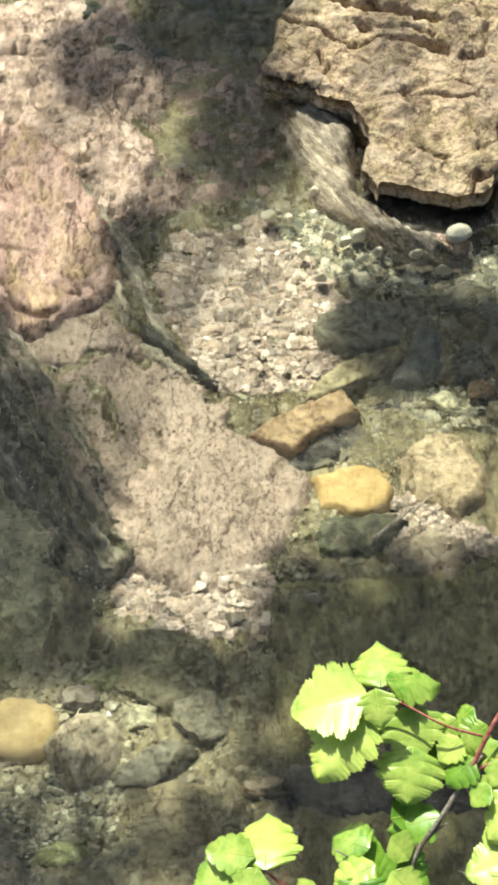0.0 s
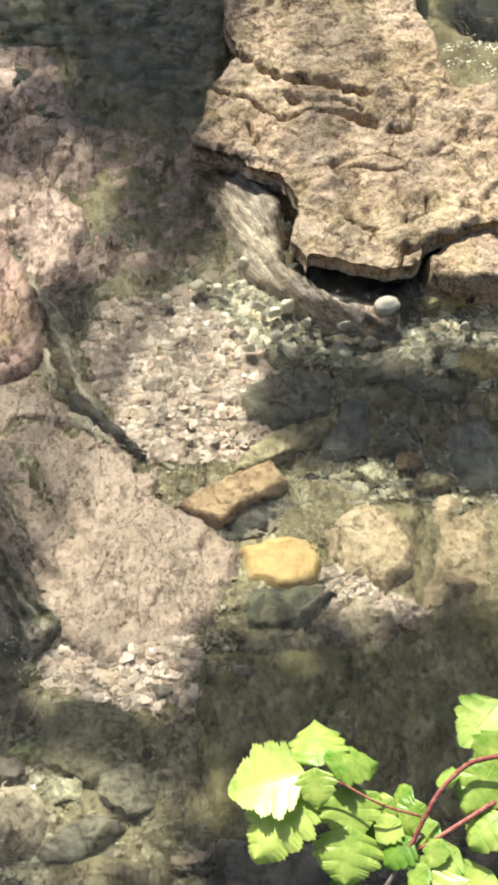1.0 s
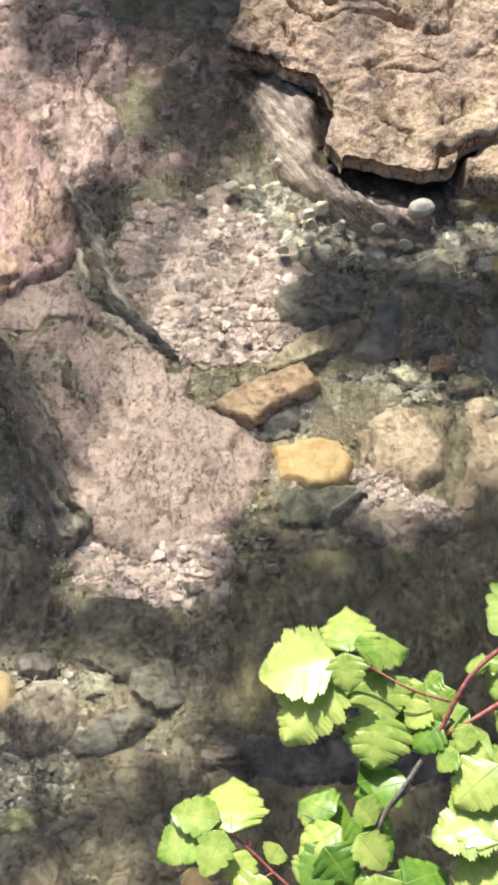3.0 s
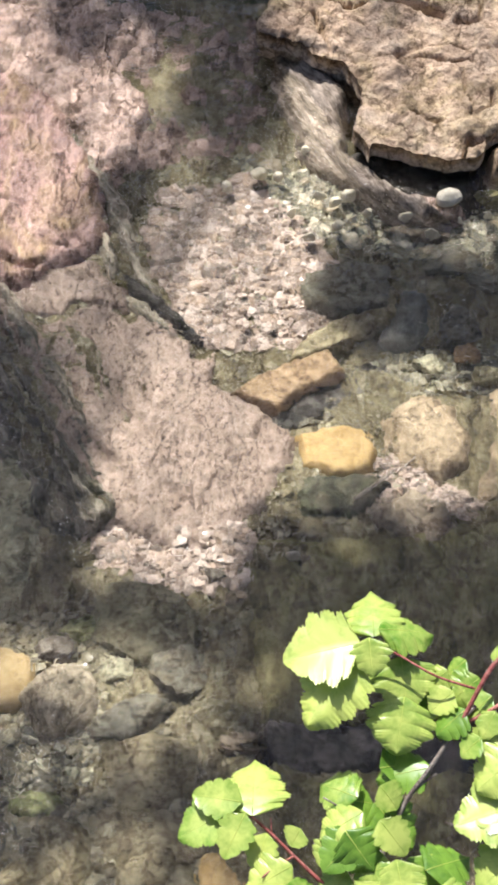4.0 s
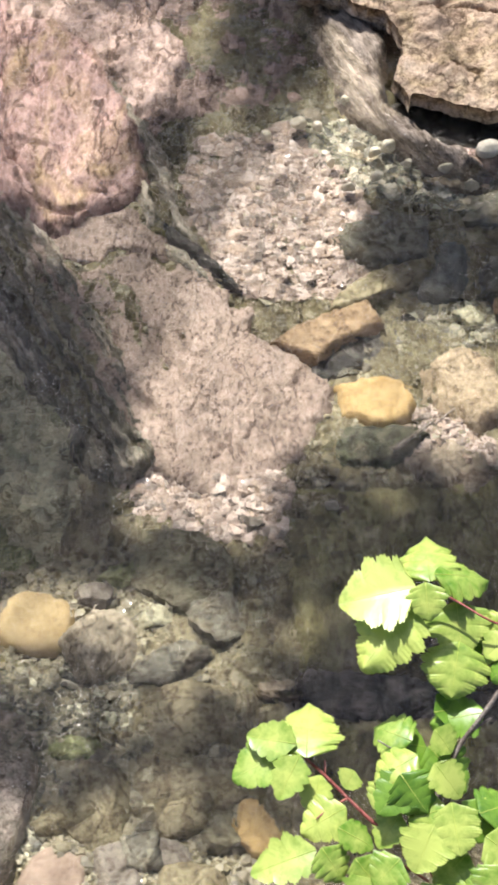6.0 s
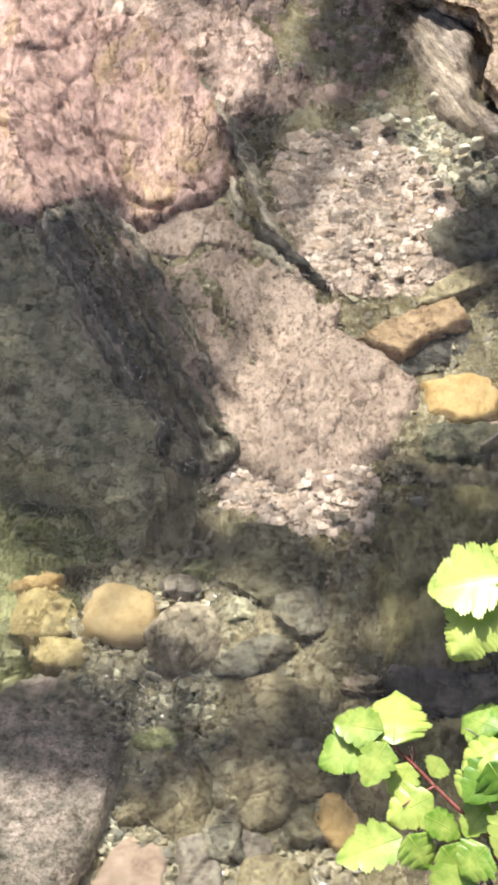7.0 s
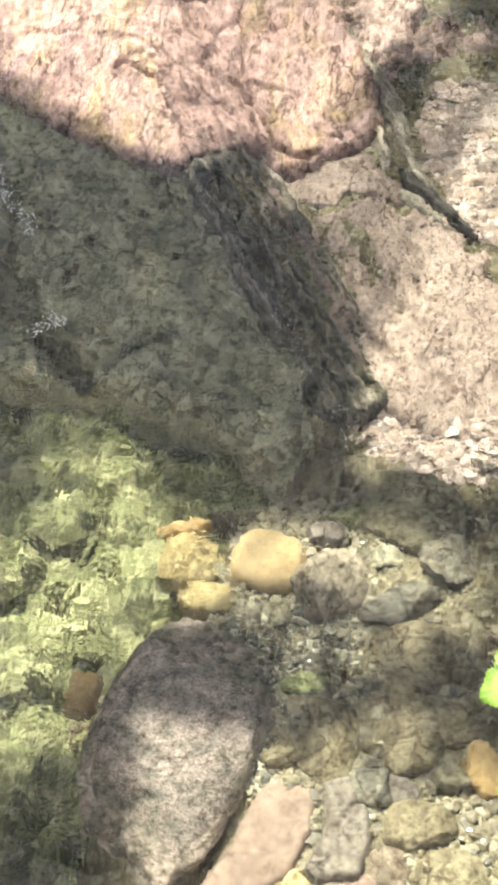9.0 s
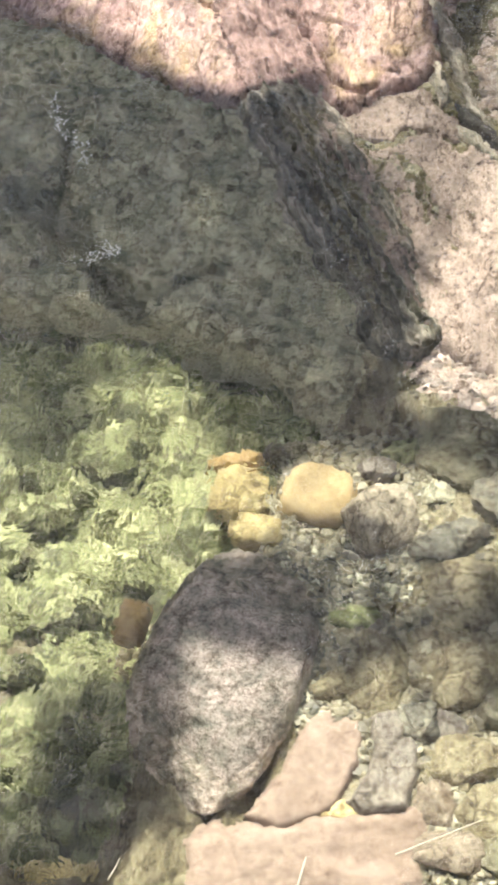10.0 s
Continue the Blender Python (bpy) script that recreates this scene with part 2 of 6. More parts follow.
def pebble_mat(name, *cols):
    """Gravel: each grain takes one of the colours."""
    m, n, l, p = nodes_of(name)
    geo = n.new("ShaderNodeNewGeometry")
    k = len(cols)
    r = ramp(n, *[((i + 0.5) / k, c) for i, c in enumerate(cols)])
    r.color_ramp.interpolation = "CONSTANT"
    for i in range(k):
        r.color_ramp.elements[i].position = i / k
    l.new(geo.outputs["Random Per Island"], r.inputs["Fac"])
    co = n.new("ShaderNodeTexCoord")
    g = noise_tex(n, l, co.outputs["Object"], 160, 5, 0.6)
    gr = ramp(n, (0.3, (0.6, 0.58, 0.55)), (0.6, (1, 1, 1)))
    l.new(g.outputs["Fac"], gr.inputs["Fac"])
    l.new(mix_rgb(n, l, 1.0, r.outputs["Color"], gr.outputs["Color"], "MULTIPLY"), p.inputs["Base Color"])
    p.inputs["Roughness"].default_value = 0.6
    p.inputs["Coat Weight"].default_value, p.inputs["Coat Roughness"].default_value = 0.08, 0.09
    b = n.new("ShaderNodeBump")
    b.inputs["Strength"].default_value, b.inputs["Distance"].default_value = 0.4, 0.002
    l.new(g.outputs["Fac"], b.inputs["Height"])
    l.new(b.outputs[0], p.inputs["Normal"])
    return m


PALE = rock_mat("pale_rock", (0.279, 0.209, 0.162), (0.341, 0.262, 0.204), (0.389, 0.306, 0.245), (0.273, 0.200, 0.148), 0.5, bump=0.45, mottle=0.4, pits=1.0, veins=0.8, size=0.6, stretch=(1.4, 0.7, 1))
PINK = rock_mat("pinkish_rock", (0.242, 0.145, 0.122), (0.381, 0.253, 0.212), (0.453, 0.318, 0.272), (0.400, 0.290, 0.155), 0.75, bump=0.8, mottle=1.0, veins=0.75, stretch=(1.5, 0.65, 1))
LEDGE = rock_mat("ochre_ledge_rock", (0.250, 0.172, 0.113), (0.500, 0.368, 0.250), (0.650, 0.510, 0.363), (0.320, 0.223, 0.140), 0.6, size=0.8, bump=1.0, veins=0.8, lichen=(0.500, 0.412, 0.156), lichen_amount=0.26)
BROWN = rock_mat("brown_silted_rock", (0.100, 0.090, 0.040), (0.174, 0.157, 0.070), (0.262, 0.232, 0.112), (0.100, 0.086, 0.044), 0.6, bump=0.6, stretch=(1.5, 0.7, 1), mottle=0.9, veins=0.5)
DUN = rock_mat("dun_cobble_stone", (0.106, 0.090, 0.052), (0.188, 0.160, 0.094), (0.261, 0.228, 0.140), (0.133, 0.108, 0.057), 0.6, size=0.7, bump=0.6)
SHELF = rock_mat("mottled_shelf_rock", (0.109, 0.077, 0.063), (0.343, 0.249, 0.202), (0.594, 0.452, 0.375), (0.160, 0.121, 0.090), 0.6, bump=1.0, mottle=1.0, veins=0.95, stretch=(1.5, 0.65, 1))
RIDGE = rock_mat("ridged_dark_rock", (0.058, 0.055, 0.041), (0.215, 0.192, 0.140), (0.590, 0.500, 0.385), (0.090, 0.094, 0.056), 0.6, size=0.6, bump=1.0, mottle=1.0, veins=0.5, turn=119, stretch=(0.28, 1.3, 1))
STRATA = rock_mat("striated_grey_tan_rock", (0.070, 0.058, 0.044), (0.250, 0.205, 0.155), (0.470, 0.390, 0.305), (0.110, 0.092, 0.064), 0.6, size=0.6, bump=1.0, mottle=1.0, veins=0.6, turn=125, stretch=(0.35, 1.3, 1))
PINKBAND = rock_mat("banded_pinkish_rock", (0.134, 0.085, 0.074), (0.350, 0.232, 0.196), (0.464, 0.328, 0.285), (0.206, 0.135, 0.110), 0.6, size=0.6, bump=0.9, mottle=1.0, veins=0.7, turn=115, stretch=(0.35, 1.3, 1))
GREY = rock_mat("grey_green_rock", (0.145, 0.146, 0.098), (0.345, 0.325, 0.212), (0.540, 0.490, 0.320), (0.170, 0.176, 0.104), 0.6, size=0.8, bump=0.8, mottle=0.95, veins=0.7)
# near-black colour that paints in the shade of hollows and gaps
SHADEDARK = rock_mat("dark_wet_rock", (0.022, 0.022, 0.018), (0.065, 0.058, 0.048), (0.150, 0.135, 0.115), (0.030, 0.032, 0.022), 0.6, bump=0.8, mottle=1.0, veins=0.6)
DARKMOSS = rock_mat("dark_mossy_rock", (0.030, 0.034, 0.020), (0.090, 0.088, 0.056), (0.200, 0.175, 0.120), (0.045, 0.055, 0.022), 0.8, bump=0.9, mottle=1.0, veins=0.6)
GOLD = rock_mat("golden_brown_stone", (0.26, 0.175, 0.070), (0.36, 0.250, 0.105), (0.43, 0.310, 0.140), (0.28, 0.185, 0.072), 0.5, size=0.7, bump=0.2, pits=0.35, vary=0.05, mottle=0.5, veins=0.2)
BOULDER = rock_mat("grey_boulder", (0.106, 0.102, 0.076), (0.250, 0.213, 0.162), (0.430, 0.348, 0.275), (0.135, 0.126, 0.083), 0.7, size=0.7, bump=0.8, mottle=0.9, veins=0.5)
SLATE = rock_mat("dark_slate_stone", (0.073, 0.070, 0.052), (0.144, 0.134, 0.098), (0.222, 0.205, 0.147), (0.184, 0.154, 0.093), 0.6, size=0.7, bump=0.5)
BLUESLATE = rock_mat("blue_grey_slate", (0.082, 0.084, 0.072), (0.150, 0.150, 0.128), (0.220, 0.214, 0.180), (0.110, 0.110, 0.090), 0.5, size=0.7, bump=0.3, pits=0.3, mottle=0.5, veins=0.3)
OLIVE = rock_mat("olive_stone", (0.083, 0.076, 0.045), (0.166, 0.150, 0.090), (0.250, 0.226, 0.139), (0.204, 0.175, 0.112), 0.6, size=0.7, bump=0.5)
TAN = rock_mat("tan_stone", (0.134, 0.106, 0.073), (0.234, 0.190, 0.131), (0.307, 0.257, 0.188), (0.168, 0.120, 0.069), 0.5, size=0.7, bump=0.6)
YELLOW = rock_mat("yellow_stone", (0.300, 0.215, 0.100), (0.375, 0.280, 0.138), (0.430, 0.332, 0.180), (0.315, 0.225, 0.100), 0.5, size=0.7, bump=0.15, pits=0.25, vary=0.05, mottle=0.35, veins=0.0)
BEIGE = rock_mat("smooth_beige_rock", (0.172, 0.124, 0.088), (0.222, 0.164, 0.118), (0.262, 0.196, 0.145), (0.190, 0.138, 0.092), 0.4, size=0.7, bump=0.25, pits=0.3, mottle=0.3, veins=0.25)
ORANGE = rock_mat("orange_stone", (0.135, 0.092, 0.050), (0.245, 0.172, 0.098), (0.325, 0.235, 0.140), (0.150, 0.100, 0.056), 0.6, size=0.7, bump=0.5)
OCHRE = rock_mat("ochre_stone", (0.234, 0.180, 0.077), (0.378, 0.302, 0.135), (0.477, 0.396, 0.207), (0.270, 0.252, 0.108), 0.6, size=0.7, bump=0.5)
LILAC = rock_mat("lilac_grey_stone", (0.094, 0.079, 0.061), (0.156, 0.134, 0.104), (0.207, 0.183, 0.143), (0.141, 0.115, 0.074), 0.5, size=0.8, bump=0.6)
ALGAE = rock_mat("algae_covered_stone", (0.028, 0.032, 0.015), (0.190, 0.198, 0.088), (0.505, 0.505, 0.262), (0.050, 0.052, 0.030), 0.85, bump=1.0, size=0.8, mottle=1.0)
DULLYELLOW = rock_mat("dull_yellow_stone", (0.175, 0.132, 0.080), (0.290, 0.226, 0.142), (0.360, 0.290, 0.190), (0.200, 0.150, 0.088), 0.6, size=0.7, bump=0.5, veins=0.6)
STRIPED = rock_mat("striped_grey_stone", (0.118, 0.099, 0.066), (0.252, 0.214, 0.149), (0.404, 0.351, 0.250), (0.185, 0.155, 0.094), 0.5, size=0.6, bump=0.4, stretch=(1.4, 0.8, 1))
BED = rock_mat("streambed_silt_and_grit", (0.080, 0.067, 0.036), (0.159, 0.136, 0.077), (0.231, 0.201, 0.120), (0.093, 0.081, 0.039), 0.6, bump=1.0, mottle=1.0, veins=0.8, stretch=(1.5, 0.65, 1))
GRAVEL = pebble_mat("gravel_grains", (0.302, 0.227, 0.169), (0.366, 0.283, 0.220), (0.222, 0.163, 0.120), (0.428, 0.345, 0.277), (0.333, 0.246, 0.173), (0.174, 0.134, 0.100))
PALEGRAVEL = pebble_mat("pale_yellowish_pebbles", (0.31, 0.27, 0.185), (0.41, 0.365, 0.26), (0.25, 0.205, 0.13), (0.48, 0.44, 0.34), (0.36, 0.30, 0.19), (0.21, 0.19, 0.135))
MIDGRAVEL = pebble_mat("brown_gravel_grains", (0.182, 0.155, 0.087), (0.221, 0.192, 0.114), (0.135, 0.111, 0.062), (0.259, 0.235, 0.143), (0.202, 0.168, 0.089), (0.106, 0.091, 0.052))
DARKGRAVEL = pebble_mat("dark_gravel_grains", (0.104, 0.093, 0.057), (0.171, 0.151, 0.092), (0.244, 0.220, 0.140), (0.081, 0.077, 0.050), (0.386, 0.367, 0.241), (0.134, 0.120, 0.077))
WHITE = rock_mat("pale_quartz_pebble", (0.36, 0.325, 0.235), (0.49, 0.445, 0.335), (0.58, 0.535, 0.42), None, size=0.4, bump=0.2, pits=0.2, mottle=0.2, veins=0.0)


def thing(name, me, material, loc, turn, label, category, group="", kind=""):
    ob = part(name, me, material)
    ob.matrix_world = pose(*loc, 0, 0, turn)
    return tagged(ob, label, category, group, kind)


# ---- ground and water ----
POOLS = [
    [(-1.46, 1.90), (-0.89, 1.89), (-0.75, 1.85), (-0.54, 1.79), (-0.44, 1.60), (-0.30, 1.32), (-0.32, 1.16), (-0.39, 1.13), (-0.36, 1.11), (-0.39, 1.07), (-0.39, 0.97), (-0.46, 0.91), (-0.52, 0.79), (-0.50, 0.67), (-0.49, 0.58), (-0.52, 0.46), (-0.99, 0.41)],
    [(-0.81, 3.40), (0.03, 3.44), (0.06, 2.65), (-0.01, 2.47), (-0.21, 2.64), (-0.38, 2.74), (-0.72, 2.76)],
    [(0.54, 3.93), (1.29, 3.98), (1.08, 2.77), (0.61, 2.69), (0.51, 2.75)],
    [(0.05, 0.98), (0.23, 0.98), (0.47, 0.98), (0.46, 0.93), (0.23, 0.93), (0.06, 0.94)],
    [(0.19, 2.12), (0.30, 2.08), (0.37, 2.04), (0.38, 1.98), (0.29, 1.98), (0.22, 2.02)],
]
WATER_LEVEL, POOL_DROP = -0.055, 0.018


def bank_height(x, y):
    """The stream's channel, with a bank under the viewer, a far bank, and its pools."""
    near = np.clip((0.42 + 0.05 * np.sin(x * 2.1) - y) / 0.5, 0, 1)
    far = np.clip((y - 6.0 - 0.4 * np.sin(x * 0.7)) / 1.6, 0, 1)
    away = np.clip((np.hypot(x + 0.1, (y - 1.7) * 0.8) - 1.6) / 0.8, 0, 1)
    near, far, away = (q * q * (3 - 2 * q) for q in (near, far, away))
    deep = away
    for pool in POOLS:
        deep = np.maximum(deep, np.clip(inside(x, y, pool) / 0.11 + 0.4, 0, 1))
    deep = deep * deep * (3 - 2 * deep)
    return -0.108 - 0.15 * deep + 0.75 * near + 1.1 * far


def ground_z(x, y):
    p = np.stack([np.ravel(x), np.ravel(y), np.zeros(np.size(x))], 1)
    near = np.exp(-((p[:, 0] / 4) ** 2) - ((p[:, 1] - 1.5) / 4) ** 2)
    z = bank_height(p[:, 0], p[:, 1]) + 0.022 * fbm(p, 0.26, 4, 3)
    z = z + near * (0.012 * np.abs(fbm(p, 0.05, 4, 4, 0.65)) + 0.005 * fbm(p, 0.018, 3, 5) - 0.010 * crack(p, 0.25, 0.02, 9))
    return z + 0.10 * (1 - near) * fbm(p, 2.5, 4, 6)


def spread(lo, mid_lo, mid_hi, hi, step, n):
    core = np.arange(mid_lo, mid_hi, step)
    g = np.linspace(0, 1, n)[1:] ** 3
    return np.concatenate([(mid_lo - (mid_lo - lo) * g)[::-1], core, mid_hi + (hi - mid_hi) * g])


gx, gy = spread(-60, -1.3, 1.0, 60, 0.008, 34), spread(-60, 0.30, 3.2, 60, 0.008, 34)
X, Y = np.meshgrid(gx, gy)
w = len(gx)
J, I = np.meshgrid(np.arange(len(gy) - 1), np.arange(w - 1), indexing="ij")
Q = (J * w + I).ravel()
ground = part("ground", mesh_from("ground", np.stack([X.ravel(), Y.ravel(), ground_z(X, Y)], 1), np.stack([Q, Q + 1, Q + w + 1, Q + w], 1).tolist()), BED)
tagged(ground, "silty grey-brown streambed with grit, rising to banks", "streambed", kind="structure")

def rock_slab(name, poly, top, foot, material, seed, label, category, **how):
    me, (cx, cy) = slab_mesh(name, poly, top, foot, seed, **how)
    return thing(name, me, material, (cx, cy, 0), 0, label, category)


def rock_part(parent, name, poly, top, foot, material, seed, **how):
    """One block of a ledge or shelf, parted from the next by a crack."""
    me, (cx, cy) = slab_mesh(name, poly, top, foot, seed, **how)
    ob = part(name, me, material, parent)
    ob.location = (cx, cy, 0)
    return ob


def stone(name, x, y, size, turn, material, seed, label, category, group="", sink=0.66, **how):
    """A stone bedded in the ground by the share sink of its height."""
    z = float(ground_z(x, y)[0]) + size[2] * (0.5 - sink)
    return thing(name, stone_mesh(name, size, seed, **how), material, (x, y, z), turn, label, category, group)


def gravel(poly, count, small, large, material, seed, label, level=2):
    """Loose gravel heaped over a patch of the bed: uneven grains, joined."""
    rng = np.random.default_rng(seed)
    xs, ys = np.array([q[0] for q in poly]), np.array([q[1] for q in poly])
    d, faces = BALLS[level]
    faces = np.array(faces)
    verts, tris = [], []
    x, y = rng.uniform(xs.min() - 0.03, xs.max() + 0.03, count * 3), rng.uniform(ys.min() - 0.03, ys.max() + 0.03, count * 3)
    p = np.stack([x, y, x * 0], 1)
    ok = inside(x, y, poly) > -0.012 + 0.03 * fbm(p, 0.06, 3, seed)
    x, y = x[ok][:count], y[ok][:count]
    z = ground_z(x, y)
    for made in range(len(x)):
        r = small + (large - small) * rng.random() ** 2.6
        s = r * rng.uniform((0.8, 0.65, 0.35), (1.2, 1.0, 0.6)) * 0.66
        a = rng.uniform(0, 6.28)
        p = d * (np.abs(d) ** 3).sum(1)[:, None] ** (-1 / 3.5)
        p = p * (1 + 0.16 * rng.normal(size=(len(d), 1))) * s
        c, q = math.cos(a), math.sin(a)
        t, u = rng.normal(size=2) * 0.22
        p = np.stack([p[:, 0] * c - p[:, 1] * q, p[:, 0] * q + p[:, 1] * c, p[:, 2] + t * p[:, 0] + u * p[:, 1]], 1)
        verts.append(p + (x[made], y[made], z[made] + s[2] * rng.uniform(-0.7, 0.4)))
        tris.append(faces + made * len(d))
    ob = part("gravel", mesh_from("gravel", np.concatenate(verts), np.concatenate(tris).tolist(), False), material)
    return tagged(ob, label, "gravel", kind="stuff")


WATER, wn, wl, wp = nodes_of("clear_stream_water")
wp.inputs["Base Color"].default_value = (0.95, 0.97, 0.915, 1)
wp.inputs["Transmission Weight"].default_value = 1.0
wp.inputs["IOR"].default_value = 1.33
wp.inputs["Roughness"].default_value = 0.0
wc = wn.new("ShaderNodeTexCoord")
wmap = wn.new("ShaderNodeMapping")
wmap.inputs["Rotation"].default_value, wmap.inputs["Scale"].default_value = (0, 0, radians(8)), (1.0, 0.28, 1)
wl.new(wc.outputs["Object"], wmap.inputs["Vector"])
w1 = noise_tex(wn, wl, wc.outputs["Object"], 22, 3, 0.45, 0.4)
w2 = noise_tex(wn, wl, wmap.outputs[0], 50, 2, 0.45, 0.25)
wb1, wb2 = wn.new("ShaderNodeBump"), wn.new("ShaderNodeBump")
wb1.inputs["Strength"].default_value, wb1.inputs["Distance"].default_value = 1.0, 0.0155
wb2.inputs["Strength"].default_value, wb2.inputs["Distance"].default_value = 1.0, 0.0048
wl.new(w1.outputs["Fac"], wb1.inputs["Height"])
wl.new(w2.outputs["Fac"], wb2.inputs["Height"])
wl.new(wb1.outputs[0], wb2.inputs["Normal"])
w3 = noise_tex(wn, wl, wmap.outputs[0], 150, 2, 0.5, 0.3)
wb3 = wn.new("ShaderNodeBump")
wb3.inputs["Strength"].default_value, wb3.inputs["Distance"].default_value = 1.0, 0.0010
wl.new(w3.outputs["Fac"], wb3.inputs["Height"])
wl.new(wb2.outputs[0], wb3.inputs["Normal"])
wl.new(wb3.outputs[0], wp.inputs["Normal"])
hx, hy = spread(-40, -1.4, 1.1, 40, 0.02, 16), spread(-0.2, 0.2, 3.2, 7.2, 0.02, 12)
X, Y = np.meshgrid(hx, hy)
P = np.stack([X.ravel(), Y.ravel(), np.zeros(X.size)], 1)
# the stream runs level over the slabs and drops into the pool along the ridged rock
fall = np.clip((-(P[:, 0] + 0.36) * 0.85 - (P[:, 1] - 1.46) * 0.53) / (0.05 + 0.7 * np.clip(1.25 - P[:, 1], 0, 0.6)) + 0.3, 0, 1)
Z = WATER_LEVEL - POOL_DROP * fall * fall * (3 - 2 * fall) + 0.0016 * fbm(P, 0.16, 2, 71)
w = len(hx)
J, I = np.meshgrid(np.arange(len(hy) - 1), np.arange(w - 1), indexing="ij")
Q = (J * w + I).ravel()
water = part("water", mesh_from("water", np.stack([P[:, 0], P[:, 1], Z], 1), np.stack([Q, Q + 1, Q + w + 1, Q + w], 1).tolist()), WATER)
water.visible_shadow = False
tagged(water, "clear shallow rippled stream water over stones", "water", kind="structure")


# ---- unseen tree on the far bank, placed so its boughs shade the stream ----
BARK = rock_mat("grey_bark", (0.06, 0.05, 0.04), (0.13, 0.11, 0.09), (0.22, 0.20, 0.17), None, size=1.2, bump=1.0, stretch=(1, 1, 0.25))
CROWN, cn, cl, cp = nodes_of("tree_foliage")
cg = cn.new("ShaderNodeNewGeometry")
cr = ramp(cn, (0.0, (0.035, 0.075, 0.015)), (1.0, (0.09, 0.15, 0.035)))
cl.new(cg.outputs["Random Per Island"], cr.inputs["Fac"])
cl.new(cr.outputs["Color"], cp.inputs["Base Color"])
cp.inputs["Roughness"].default_value = 0.6


def tube(points, radii, sides=10):
    """A tapered, bent limb through the points."""
    verts, faces = [], []
    for i, (c, r) in enumerate(zip(points, radii)):
        c = Vector(c)
        ahead = (Vector(points[min(i + 1, len(points) - 1)]) - Vector(points[max(i - 1, 0)])).normalized()
        a = ahead.cross(Vector((0.3, 0.5, 0.81)))
        a = a.normalized() if a.length > 1e-4 else Vector((1, 0, 0))
        b = ahead.cross(a)
        for k in range(sides):
            t = 2 * math.pi * k / sides
            verts.append(c + r * (a * math.cos(t) + b * math.sin(t)))
    for i in range(len(points) - 1):
        for k in range(sides):
            n = (k + 1) % sides
            faces.append([i * sides + k, i * sides + n, (i + 1) * sides + n, (i + 1) * sides + k])
    faces.append(list(range(sides))[::-1])
    faces.append([(len(points) - 1) * sides + k for k in range(sides)])
    return verts, faces


def bend(a, b, n, sag, seed):
    rng = random.Random(seed)
    a, b = Vector(a), Vector(b)
    out = []
    for i in range(n + 1):
        t = i / n
        p = a.lerp(b, t) + Vector((0, 0, sag * math.sin(math.pi * t)))
        if 0 < i < n:
            p += Vector([rng.uniform(-1, 1) for _ in range(3)]) * (b - a).length * 0.018
        out.append(p)
    return out


